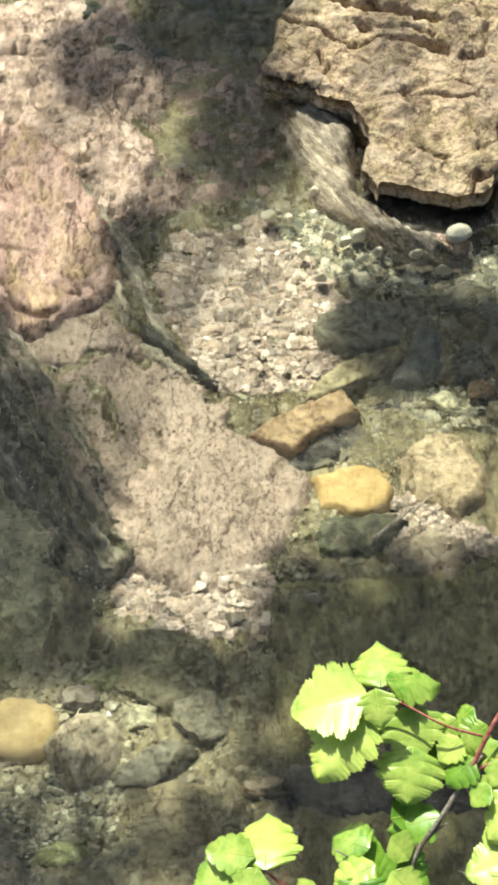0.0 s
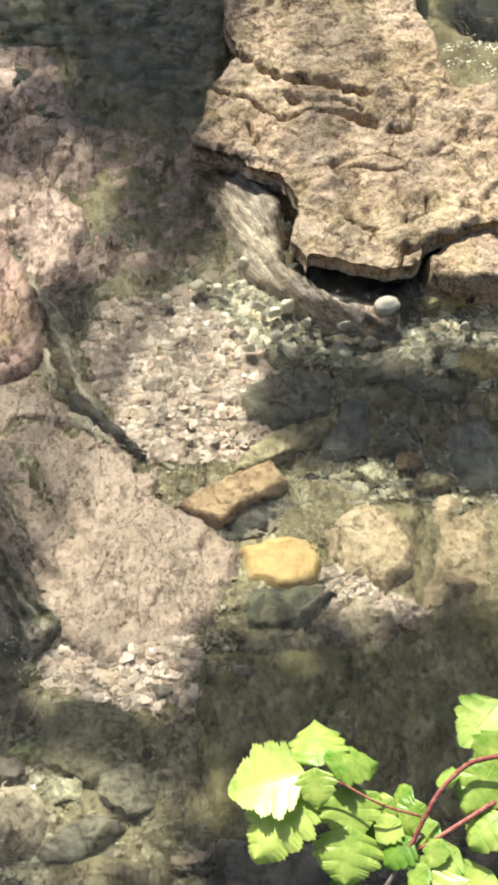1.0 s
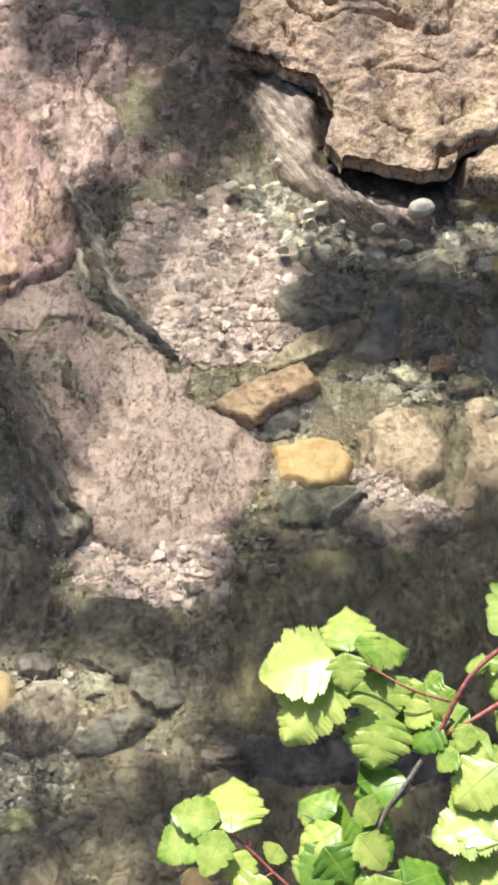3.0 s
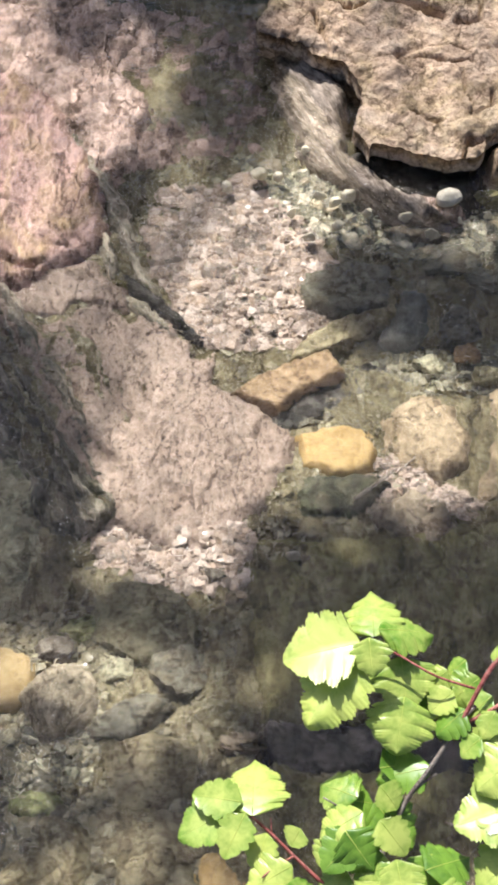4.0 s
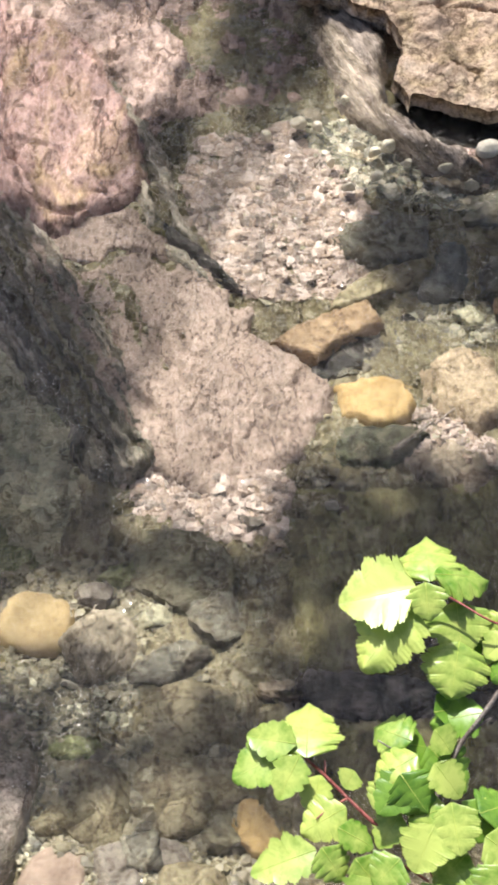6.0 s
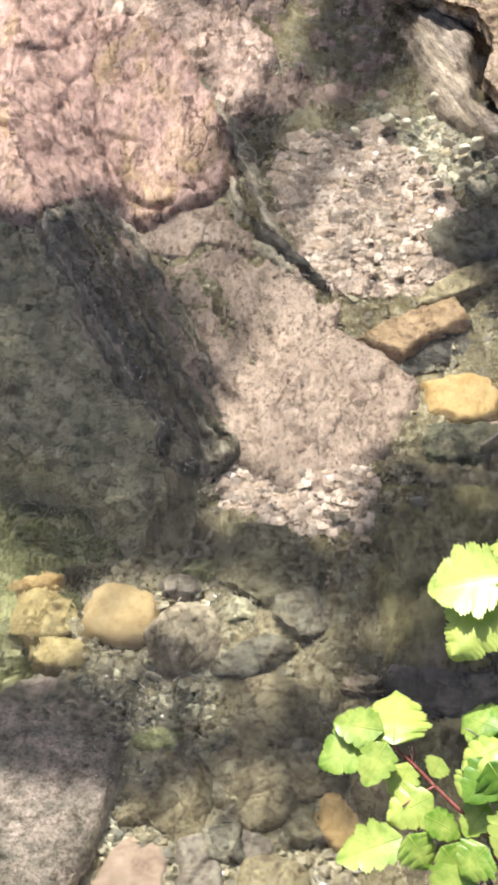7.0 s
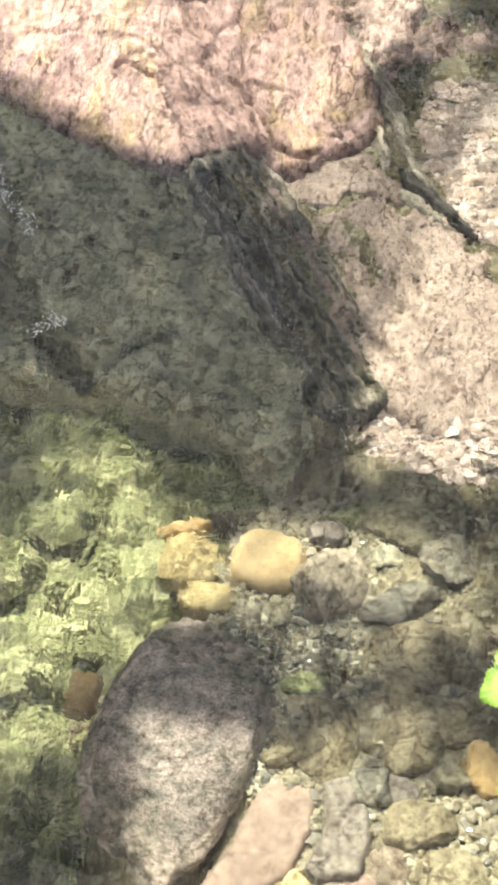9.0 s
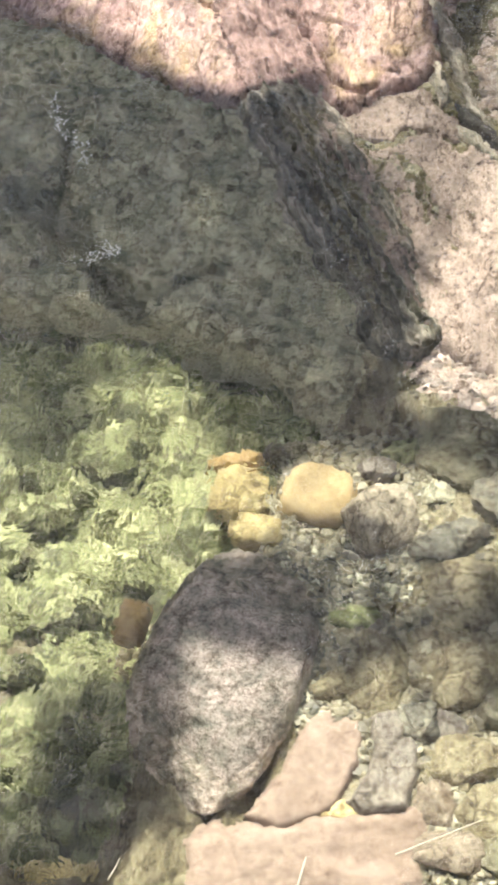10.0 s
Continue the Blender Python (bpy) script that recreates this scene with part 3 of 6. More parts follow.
# shade patches: each gets a leaf clump hung between it and the sun
SHADE = [
    (-0.10, 2.54, 0.13, 0.12, 1), (-0.20, 1.95, 0.04, 0.08, 0.8), (-0.23, 0.88, 0.10, 0.16, 0.45), (-0.09, 0.83, 0.13, 0.13, 0.45), (0.27, 1.72, 0.19, 0.09, 1.2),
    (0.40, 1.69, 0.10, 0.12, 1.2), (-0.25, 2.69, 0.23, 0.14, 1), (-0.04, 2.27, 0.10, 0.19, 0.75), (-0.29, 2.39, 0.10, 0.13, 1),
    (-0.15, 2.46, 0.11, 0.13, 1), (0.28, 1.74, 0.17, 0.12, 1), (0.46, 1.79, 0.10, 0.13, 1), (0.21, 1.82, 0.09, 0.06, 1),
    (0.22, 1.23, 0.24, 0.12, 1), (0.41, 1.28, 0.12, 0.12, 1), (0.17, 1.06, 0.19, 0.16, 1), (0.36, 1.06, 0.19, 0.18, 1),
    (-0.09, 1.14, 0.12, 0.05, 1), (-0.15, 1.17, 0.08, 0.04, 1), (0.19, 0.89, 0.26, 0.17, 1), (-0.78, 1.63, 0.17, 0.12, 1),
    (-0.57, 1.56, 0.17, 0.13, 1), (-0.38, 1.53, 0.10, 0.14, 1), (-0.46, 1.40, 0.17, 0.10, 1), (-0.29, 1.29, 0.09, 0.08, 1),
    (-0.70, 1.43, 0.16, 0.11, 1), (-0.45, 0.85, 0.17, 0.07, 1), (-0.55, 0.69, 0.10, 0.15, 1), (-0.38, 0.80, 0.10, 0.06, 1),
    (-0.53, 0.58, 0.10, 0.06, 1), (-0.82, 1.42, 0.10, 0.15, 1), (-0.85, 1.71, 0.15, 0.08, 1), (-0.69, 1.70, 0.13, 0.07, 1),
    (-0.81, 1.27, 0.11, 0.12, 1), (-0.38, 0.86, 0.10, 0.08, 1), (-0.91, 1.58, 0.11, 0.16, 1),
    (-0.62, 0.55, 0.11, 0.13, 0.6), (-0.62, 0.79, 0.08, 0.06, 0.4), (-0.35, 0.84, 0.08, 0.12, 0.9), (0.58, 2.86, 0.10, 0.07, 1),
    (0.75, 2.94, 0.11, 0.12, 1), (-0.02, 2.14, 0.07, 0.08, 0.9), (-0.43, 1.73, 0.06, 0.08, 0.7), (-0.36, 1.56, 0.07, 0.10, 0.8),
    (-0.28, 1.42, 0.05, 0.08, 0.7), (-0.54, 0.70, 0.07, 0.13, 0.6), (-0.49, 1.65, 0.06, 0.13, 0.9), (-0.92, 1.86, 0.10, 0.07, 0.9),
    (-0.94, 1.97, 0.08, 0.07, 0.7), (-0.75, 1.77, 0.10, 0.05, 0.8), (-0.59, 1.70, 0.09, 0.05, 0.7),
    (-0.333, 1.212, 0.12, 0.07, 1), (-0.480, 1.315, 0.11, 0.07, 1), (-0.712, 1.640, 0.14, 0.12, 0.8),
    (-0.330, 1.185, 0.13, 0.05, 1.6), (-0.43, 1.235, 0.10, 0.05, 1.4), (-0.25, 1.155, 0.07, 0.05, 1.4),
    (-0.49, 0.72, 0.04, 0.14, 1.2), (-0.44, 0.875, 0.09, 0.06, 1.2), (-0.49, 1.36, 0.09, 0.08, 1.2), (-0.60, 0.71, 0.07, 0.13, 1), (-0.64, 0.60, 0.09, 0.08, 0.8), (-0.54, 0.64, 0.05, 0.10, 0.8),
    (0.47, 1.66, 0.07, 0.10, 1.1), (-0.81, 1.83, 0.07, 0.03, 1), (-0.635, 1.735, 0.07, 0.03, 1),
    (-0.906, 1.781, 0.06, 0.05, 0.9),
    (-0.049, 2.693, 0.13, 0.14, 0.9), (-0.03, 2.40, 0.09, 0.14, 0.4),
]
tree = new("unseen_shade_tree")
tree.location = (-4.6, 7.4, 0.9)
tagged(tree, "unseen broad-leaved tree on the bank, placed to shade the stream", "tree")
trunk_line = bend((0, 0, -0.5), (0.2, -0.4, 4.6), 10, 0.0, 5)
part("trunk", mesh_from("trunk", *tube(trunk_line, [0.20 - 0.011 * i for i in range(11)], 14)), BARK, tree)
rng = np.random.default_rng(8)
lv, lf, made = [], [], 0
base = Vector(tree.location)
bough = bend(trunk_line[8], Vector((0.6, 6.9, 5.2)) - base, 14, 0.3, 3)
part("bough", mesh_from("bough", *tube(bough, [0.07 - 0.0035 * i for i in range(15)], 9)), BARK, tree)
for k, (sx, sy, rx, ry, dense) in enumerate(SHADE):
    high = 3.7 + 0.9 * ((k * 0.618) % 1.0)
    hub = Vector((sx, sy, -0.10)) + SUN * (high / SUN.z) - base
    root = min(bough[4:], key=lambda q: (q - hub).length)
    part("twig", mesh_from("twig", *tube(bend(root, hub, 6, 0.12, k), [0.007 - 0.0007 * i for i in range(7)], 5)), BARK, tree)
    for _ in range(int(1900 * dense * rx * ry * 3.14) + 10):
        a, r = rng.uniform(0, 6.283), math.sqrt(rng.random()) * (0.75 + 0.35 * rng.random())
        foot = Vector((sx + rx * r * math.cos(a), sy + ry * r * math.sin(a), -0.10))
        c = foot + SUN * ((high + rng.uniform(-0.35, 0.35)) / SUN.z) - base
        t = Vector(rng.normal(size=3)).normalized()
        n = (SUN * 1.3 + Vector(rng.normal(size=3)) * 0.6).normalized()
        u = n.cross(t).normalized()
        v = n.cross(u)
        g, h = rng.uniform(0.022, 0.036), rng.uniform(0.014, 0.022)
        lv += [c - u * g, c + v * h - u * 0.2 * g + n * 0.004, c + u * g, c - v * h - u * 0.2 * g + n * 0.004]
        lf.append([made, made + 1, made + 2, made + 3])
        made += 4
part("crown", mesh_from("crown", lv, lf, False), CROWN, tree)
# extra foliage added out of view to keep bright sky out of the reflections
high_bough = bend(trunk_line[6], Vector((1.8, 8.6, 5.0)) - base, 14, 0.5, 4)
part("bough", mesh_from("bough", *tube(high_bough, [0.08 - 0.004 * i for i in range(15)], 9)), BARK, tree)
lv, lf, made = [], [], 0
for _ in range(7500):
    y = rng.uniform(6.8, 9.4)
    z = (y - 1.5) * rng.uniform(0.40, 1.12)
    c = Vector((rng.uniform(-3.6, 3.2), y, z)) - base
    u, v = Vector(rng.normal(size=3)).normalized(), Vector(rng.normal(size=3)).normalized()
    g, h = rng.uniform(0.06, 0.11), rng.uniform(0.04, 0.07)
    lv += [c - u * g, c + v * h, c + u * g, c - v * h]
    lf.append([made, made + 1, made + 2, made + 3])
    made += 4
part("crown", mesh_from("crown", lv, lf, False), CROWN, tree)

# ---- stones of the stream ----
# bedrock slabs and ledges
rock_slab("bedrock_slab", [(-0.429, 1.807), (-0.337, 1.798), (-0.255, 1.795), (-0.207, 1.761), (-0.131, 1.692), (-0.070, 1.615), (-0.051, 1.554), (0.011, 1.513), (0.072, 1.451), (0.064, 1.358), (0.032, 1.293), (0.008, 1.249), (-0.060, 1.237), (-0.127, 1.278), (-0.179, 1.321), (-0.229, 1.390), (-0.275, 1.482), (-0.336, 1.589), (-0.415, 1.677)],
          -0.088, -0.135, PALE, 11, "large pale tan bedrock slab with a few dark cracks", "rock", tilt=(0.02, 0.02), lines=0.006, rough=0.014, grow=0.010, edge=0.03, fine=0.008, wobble=0.045, step=0.005,
          grooves=[([(-0.203, 1.764), (-0.174, 1.732), (-0.137, 1.707), (-0.111, 1.674), (-0.066, 1.620)], 0.016, 0.06), ([(-0.382, 1.702), (-0.335, 1.668), (-0.303, 1.664), (-0.265, 1.694), (-0.230, 1.701)], 0.007, 0.03),
                   ([(-0.159, 1.551), (-0.121, 1.487), (-0.125, 1.393), (-0.072, 1.324)], 0.003, 0.012), ([(-0.204, 1.442), (-0.158, 1.382), (-0.138, 1.322)], 0.003, 0.014), ([(-0.212, 1.696), (-0.188, 1.673), (-0.186, 1.708)], 0.005, 0.03)]
          # fine grooves along the left margin, cut to stand in for ripple shadows
          + [([(-0.375 + d, 1.640 + e), (-0.330 + d, 1.560 + e), (-0.285 + d, 1.480 + e)], 0.0035, 0.014) for d, e in ((0.05, 0.02), (0.075, -0.05), (0.09, 0.03), (0.11, -0.10), (0.13, -0.02), (0.15, -0.16), (0.16, 0.04), (0.19, -0.09))])
rock_slab("bedrock_block", [(-0.499, 2.193), (-0.421, 2.210), (-0.345, 2.142), (-0.308, 2.061), (-0.260, 1.956), (-0.233, 1.855), (-0.265, 1.803), (-0.333, 1.750), (-0.368, 1.740), (-0.406, 1.833), (-0.455, 1.920)],
          -0.066, -0.14, PINK, 12, "large smooth pinkish bedrock block with worn edges", "rock", grow=0.016, edge=0.022, rough=0.014, fine=0.007, lines=0.004, wobble=0.03, step=0.005,
          grooves=[([(-0.445, 1.921), (-0.396, 1.904), (-0.366, 1.886)], 0.004, 0.015), ([(-0.430, 1.832), (-0.391, 1.784), (-0.360, 1.756), (-0.333, 1.762), (-0.317, 1.775)], 0.006, 0.03), ([(-0.331, 1.824), (-0.320, 1.803), (-0.256, 1.812)], 0.004, 0.02)])
# strip whose black colour supplies the darkness of the hollow beside the slab
rock_slab("wet_rock_edge", [(-0.210, 1.778), (-0.170, 1.756), (-0.125, 1.726), (-0.096, 1.692), (-0.058, 1.636), (-0.068, 1.622), (-0.110, 1.664), (-0.145, 1.697), (-0.190, 1.724)], -0.074, -0.15, SHADEDARK, 56, "near-black strip standing in for the dark hollow between slab and gravel", "rock", edge=0.014, rough=0.012, fine=0.008, wobble=0.02, step=0.004)
bedrock_shelf = new("bedrock_shelf")
tagged(bedrock_shelf, "sunlit pinkish shelf of cracked bedrock under a film of water", "rock shelf")
rock_part(bedrock_shelf, "rock_block", [(-1.426, 2.498), (-0.711, 2.522), (-0.605, 1.939), (-0.546, 1.760), (-0.600, 1.765), (-0.721, 1.818), (-0.799, 1.862), (-0.870, 1.900), (-1.260, 1.990)], -0.080, -0.165, PINK, 14, lines=0.010, rough=0.016, grow=0.022, edge=0.012, fine=0.012, wobble=0.03, tilt=(0.0, 0.02),
          grooves=[([(-0.684, 1.948), (-0.673, 1.969), (-0.629, 1.938), (-0.612, 1.930)], 0.006, 0.03), ([(-0.672, 1.965), (-0.640, 1.995)], 0.005, 0.03)])
rock_part(bedrock_shelf, "rock_block", [(-0.711, 2.522), (-0.552, 2.528), (-0.505, 2.164), (-0.458, 1.920), (-0.410, 1.833), (-0.372, 1.740), (-0.439, 1.794), (-0.542, 1.774), (-0.598, 1.939)], -0.080, -0.165, PINKBAND, 36, lines=0.014, rough=0.018, grow=0.022, edge=0.012, fine=0.018, wobble=0.03, tilt=(0.0, 0.02), strata=(112, 0.035, 0.012), step=0.005)
rock_part(bedrock_shelf, "rock_block", [(-0.552, 2.528), (-0.292, 2.600), (-0.211, 2.387), (-0.239, 2.253), (-0.176, 2.132), (-0.200, 2.034), (-0.248, 1.960), (-0.304, 2.075), (-0.341, 2.150), (-0.421, 2.218), (-0.505, 2.200)], -0.088, -0.165, SHELF, 37, lines=0.012, rough=0.02, grow=0.020, edge=0.025, fine=0.016, wobble=0.04, tilt=(0.0, 0.02))
CREVICE = [(-0.89, 1.57), (-0.81, 1.50), (-0.75, 1.46), (-0.69, 1.40), (-0.65, 1.34)]
rock_slab("submerged_shelf", [(-1.146, 2.010), (-0.860, 1.940), (-0.700, 1.870), (-0.500, 1.769), (-0.409, 1.642), (-0.330, 1.510), (-0.255, 1.385), (-0.175, 1.238), (-0.195, 1.155), (-0.263, 1.135), (-0.325, 1.160), (-0.402, 1.235), (-0.465, 1.248), (-0.535, 1.255), (-0.624, 1.305), (-0.826, 1.310), (-1.042, 1.380)],
          -0.122, -0.3, GREY, 15, "dull grey green bedrock shelf under pool water", "rock", lines=0.008, rough=0.016, edge=0.05, tilt=(0.02, 0.05), fine=0.014,
          grooves=[([(-0.61, 1.37), (-0.58, 1.40), (-0.55, 1.42)], 0.006, 0.03), (CREVICE, 0.024, 0.10), ([(-0.81, 1.66), (-0.80, 1.58), (-0.81, 1.50)], 0.012, 0.06)])
rock_slab("ridged_rock", [(-0.548, 1.770), (-0.439, 1.806), (-0.360, 1.725), (-0.325, 1.651), (-0.272, 1.562), (-0.217, 1.434), (-0.190, 1.345), (-0.200, 1.305), (-0.230, 1.285), (-0.258, 1.300), (-0.368, 1.465), (-0.446, 1.594)],
          -0.088, -0.28, RIDGE, 16, "ridged band of bedrock with parallel sharp strata", "rock", strata=(120, 0.024, 0.022), grow=0.024, edge=0.025, tilt=(0.10, 0.05), rough=0.02, fine=0.012, step=0.0035, wobble=0.05, lines=0.005,
          grooves=[([(-0.504 + d, 1.736), (-0.429 + d, 1.610), (-0.352 + d, 1.480), (-0.280 + d, 1.368), (-0.212 + d, 1.261)], 0.005, 0.03) for d in (0.0, 0.022, 0.05, 0.075, 0.095)])
rock_slab("dark_rock_face", [(-0.345, 2.100), (-0.290, 2.080), (-0.235, 1.985), (-0.190, 1.900), (-0.165, 1.820), (-0.125, 1.745), (-0.080, 1.670), (-0.055, 1.625), (-0.100, 1.635), (-0.150, 1.685), (-0.200, 1.720), (-0.240, 1.800), (-0.252, 1.880), (-0.290, 1.970)],
          -0.080, -0.15, RIDGE, 31, "dark wet rock band beside pale gravel", "rock", edge=0.02, rough=0.02, fine=0.016, wobble=0.04, step=0.004, grow=0.004, grooves=[([(-0.195, 1.760), (-0.172, 1.735), (-0.135, 1.712), (-0.105, 1.672), (-0.070, 1.635)], 0.012, 0.05), ([(-0.250, 1.930), (-0.222, 1.850), (-0.190, 1.780)], 0.008, 0.04)])
rock_slab("brown_slab", [(0.017, 1.299), (0.204, 1.338), (0.365, 1.362), (0.547, 1.418), (0.565, 1.109), (0.551, 0.985), (0.196, 0.986), (0.042, 0.987), (-0.004, 1.16)], -0.099, -0.17, BROWN, 17, "broad brown silt-covered slab of rock on the streambed", "rock", rough=0.016, edge=0.05, lines=0.004, fine=0.008, wobble=0.05)
rock_slab("brown_slab", [(0.05, 0.932), (0.21, 0.928), (0.546, 0.930), (0.523, 0.73), (0.103, 0.723)], -0.097, -0.17, BROWN, 27, "brown silted slab behind a dark crevice", "rock", rough=0.016, edge=0.04, lines=0.004, fine=0.008, wobble=0.04)
# crevice floor coloured near-black, so the gap's shade is painted in
rock_slab("crevice_rock", [(0.040, 1.000), (0.210, 1.000), (0.560, 0.998), (0.560, 0.920), (0.210, 0.918), (0.045, 0.925)], -0.125, -0.2, SHADEDARK, 54, "near-black floor that paints in the crevice's shade", "rock", edge=0.02, rough=0.008, fine=0.006)
rock_slab("slanting_rock", [(0.165, 2.060), (0.195, 2.010), (0.235, 1.988), (0.280, 1.968), (0.330, 1.952), (0.362, 1.938), (0.352, 1.906), (0.290, 1.886), (0.200, 1.930), (0.150, 1.990)], -0.062, -0.14, SHELF, 55, "low brownish rock along the foot of the ledge", "rock", edge=0.018, rough=0.012, fine=0.008, wobble=0.02, step=0.004)
rock_slab("yellowish_slab", [(0.345, 1.590), (0.49, 1.560), (0.510, 1.404), (0.380, 1.350), (0.350, 1.400), (0.368, 1.480)], -0.096, -0.22, DULLYELLOW, 18, "yellowish tan flat rock lying on the streambed", "rock", rough=0.02, edge=0.05, lines=0.008, fine=0.01, wobble=0.04, grow=0.01)
rock_slab("yellowish_slab", [(0.204, 1.497), (0.227, 1.545), (0.289, 1.565), (0.340, 1.542), (0.366, 1.479), (0.358, 1.416), (0.306, 1.376), (0.240, 1.405), (0.207, 1.434)], -0.086, -0.2, DULLYELLOW, 20, "pale yellowish tan worn stone with a cracked edge", "rock", rough=0.014, edge=0.04, lines=0.006, fine=0.007, wobble=0.02, grow=0.006, step=0.005,
          grooves=[([(0.236, 1.500), (0.240, 1.450), (0.236, 1.405)], 0.004, 0.02), ([(0.250, 1.480), (0.268, 1.440), (0.280, 1.400)], 0.003, 0.015)])
mottled_shelf = new("mottled_shelf")
tagged(mottled_shelf, "mottled rough bedrock shelf in the shallow stream", "rock shelf")
rock_part(mottled_shelf, "rock_block", [(-0.958, 3.244), (-0.441, 3.27), (-0.357, 2.517), (-0.288, 2.08), (-0.422, 2.116), (-0.66, 2.149)], -0.1, -0.17, SHELF, 19, rough=0.045, fine=0.026, lines=0.014, edge=0.04, wobble=0.05)
rock_part(mottled_shelf, "rock_block", [(-0.465, 3.272), (0.058, 3.299), (0.053, 2.442), (-0.079, 2.361), (-0.328, 2.412), (-0.378, 2.519)], -0.102, -0.17, DARKMOSS, 38, rough=0.045, fine=0.026, lines=0.014, edge=0.04, wobble=0.05)
rock_part(mottled_shelf, "rock_block", [(-0.352, 2.453), (-0.08, 2.403), (0.053, 2.47), (0.026, 2.158), (0.052, 2.05), (-0.134, 1.984), (-0.241, 2.02), (-0.317, 2.078)], -0.099, -0.17, SHELF, 39, rough=0.045, fine=0.026, lines=0.014, edge=0.04, wobble=0.05)
rock_slab("sloping_rock", [(0.01, 2.303), (0.082, 2.305), (0.162, 2.206), (0.174, 2.054), (0.254, 1.97), (0.347, 1.914), (0.288, 1.881), (0.177, 1.942), (0.082, 2.038), (0.032, 2.159)], -0.056, -0.17, STRATA, 20, "sloping striated rock at the foot of the ochre ledge", "rock", edge=0.03, rough=0.018, strata=(125, 0.03, 0.012), fine=0.012, tilt=(0.22, 0.10), step=0.004)
# ochre ledge, split by a layered fissure
ochre_ledge = new("ochre_ledge")
tagged(ochre_ledge, "cracked ochre rock ledge with yellowish moss, standing dry", "rock ledge")
rock_part(ochre_ledge, "ledge_block", [(0.063, 3.150), (0.064, 2.672), (0.088, 2.540), (0.059, 2.459), (0.019, 2.411), (0.004, 2.350), (0.010, 2.283), (0.060, 2.266), (0.109, 2.228), (0.167, 2.187), (0.188, 2.139), (0.177, 2.070), (0.188, 2.004), (0.203, 2.030), (0.266, 2.015), (0.339, 1.988), (0.379, 2.000), (0.404, 2.042), (0.440, 2.070), (0.521, 2.100), (0.720, 2.130), (0.740, 2.450), (0.558, 2.477), (0.470, 2.442), (0.441, 2.537), (0.419, 2.685), (0.401, 3.150)],
          0.002, -0.008, LEDGE, 22, edge=0.010, rough=0.024, fine=0.018, lines=0.010, wobble=0.04, strata=(-14, 0.055, 0.010), tilt=(-0.02, 0.012), step=0.004,
          grooves=[([(0.085, 2.510), (0.126, 2.470), (0.152, 2.447), (0.203, 2.433), (0.264, 2.420), (0.309, 2.406)], 0.010, 0.045), ([(0.040, 2.420), (0.080, 2.406), (0.130, 2.369), (0.170, 2.340), (0.206, 2.364), (0.261, 2.351), (0.317, 2.348)], 0.008, 0.04), ([(0.141, 2.408), (0.191, 2.386), (0.252, 2.381), (0.293, 2.375)], 0.006, 0.03),
                   ([(0.249, 2.230), (0.296, 2.224), (0.335, 2.214), (0.363, 2.223)], 0.006, 0.03), ([(0.353, 2.186), (0.360, 2.130), (0.369, 2.086), (0.397, 2.104), (0.404, 2.145)], 0.004, 0.02), ([(0.373, 2.036), (0.347, 1.969), (0.339, 1.915)], 0.006, 0.04),
                   ([(0.100, 2.330), (0.121, 2.265), (0.137, 2.208), (0.157, 2.159)], 0.006, 0.03), ([(0.363, 2.022), (0.402, 2.036), (0.441, 2.044)], 0.005, 0.02), ([(0.352, 2.339), (0.386, 2.332), (0.393, 2.393)], 0.004, 0.02), ([(0.252, 2.099), (0.299, 2.074), (0.337, 2.075)], 0.004, 0.016)])
rock_part(ochre_ledge, "ledge_base", [(0.090, 3.100), (0.100, 2.530), (0.020, 2.420), (-0.005, 2.300), (0.100, 2.225), (0.172, 2.170), (0.180, 2.100), (0.250, 2.085), (0.340, 2.075), (0.400, 2.100), (0.520, 2.120), (0.700, 2.140), (0.700, 2.420), (0.440, 2.430), (0.390, 2.685), (0.370, 3.100)], -0.030, -0.2, LEDGE, 35, edge=0.02, rough=0.006, fine=0.008)
# hollow_floor is coloured near-black to deepen the shade under the ledge lip
rock_part(ochre_ledge, "hollow_floor", [(0.170, 2.070), (0.300, 2.080), (0.390, 2.060), (0.400, 1.960), (0.350, 1.915), (0.270, 1.930), (0.190, 1.965)], -0.072, -0.17, SHADEDARK, 23, edge=0.03, rough=0.02, fine=0.012, wobble=0.03)
rock_part(ochre_ledge, "foot_step", [(0.385, 2.060), (0.440, 2.100), (0.560, 2.130), (0.720, 2.140), (0.720, 2.060), (0.600, 2.035), (0.500, 1.990), (0.430, 1.980), (0.390, 2.000)], -0.030, -0.17, LEDGE, 26, edge=0.016, rough=0.03, fine=0.018, lines=0.012, wobble=0.05, step=0.005)
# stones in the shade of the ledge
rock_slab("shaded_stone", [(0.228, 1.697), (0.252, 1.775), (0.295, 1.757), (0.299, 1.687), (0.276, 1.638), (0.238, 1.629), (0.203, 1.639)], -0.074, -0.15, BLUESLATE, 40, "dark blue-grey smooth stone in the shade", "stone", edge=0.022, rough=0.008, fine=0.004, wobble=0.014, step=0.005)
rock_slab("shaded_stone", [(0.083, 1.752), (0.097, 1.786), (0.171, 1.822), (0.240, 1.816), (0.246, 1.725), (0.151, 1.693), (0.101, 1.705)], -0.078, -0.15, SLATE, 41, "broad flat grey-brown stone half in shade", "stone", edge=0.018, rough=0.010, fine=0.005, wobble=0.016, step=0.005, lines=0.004)
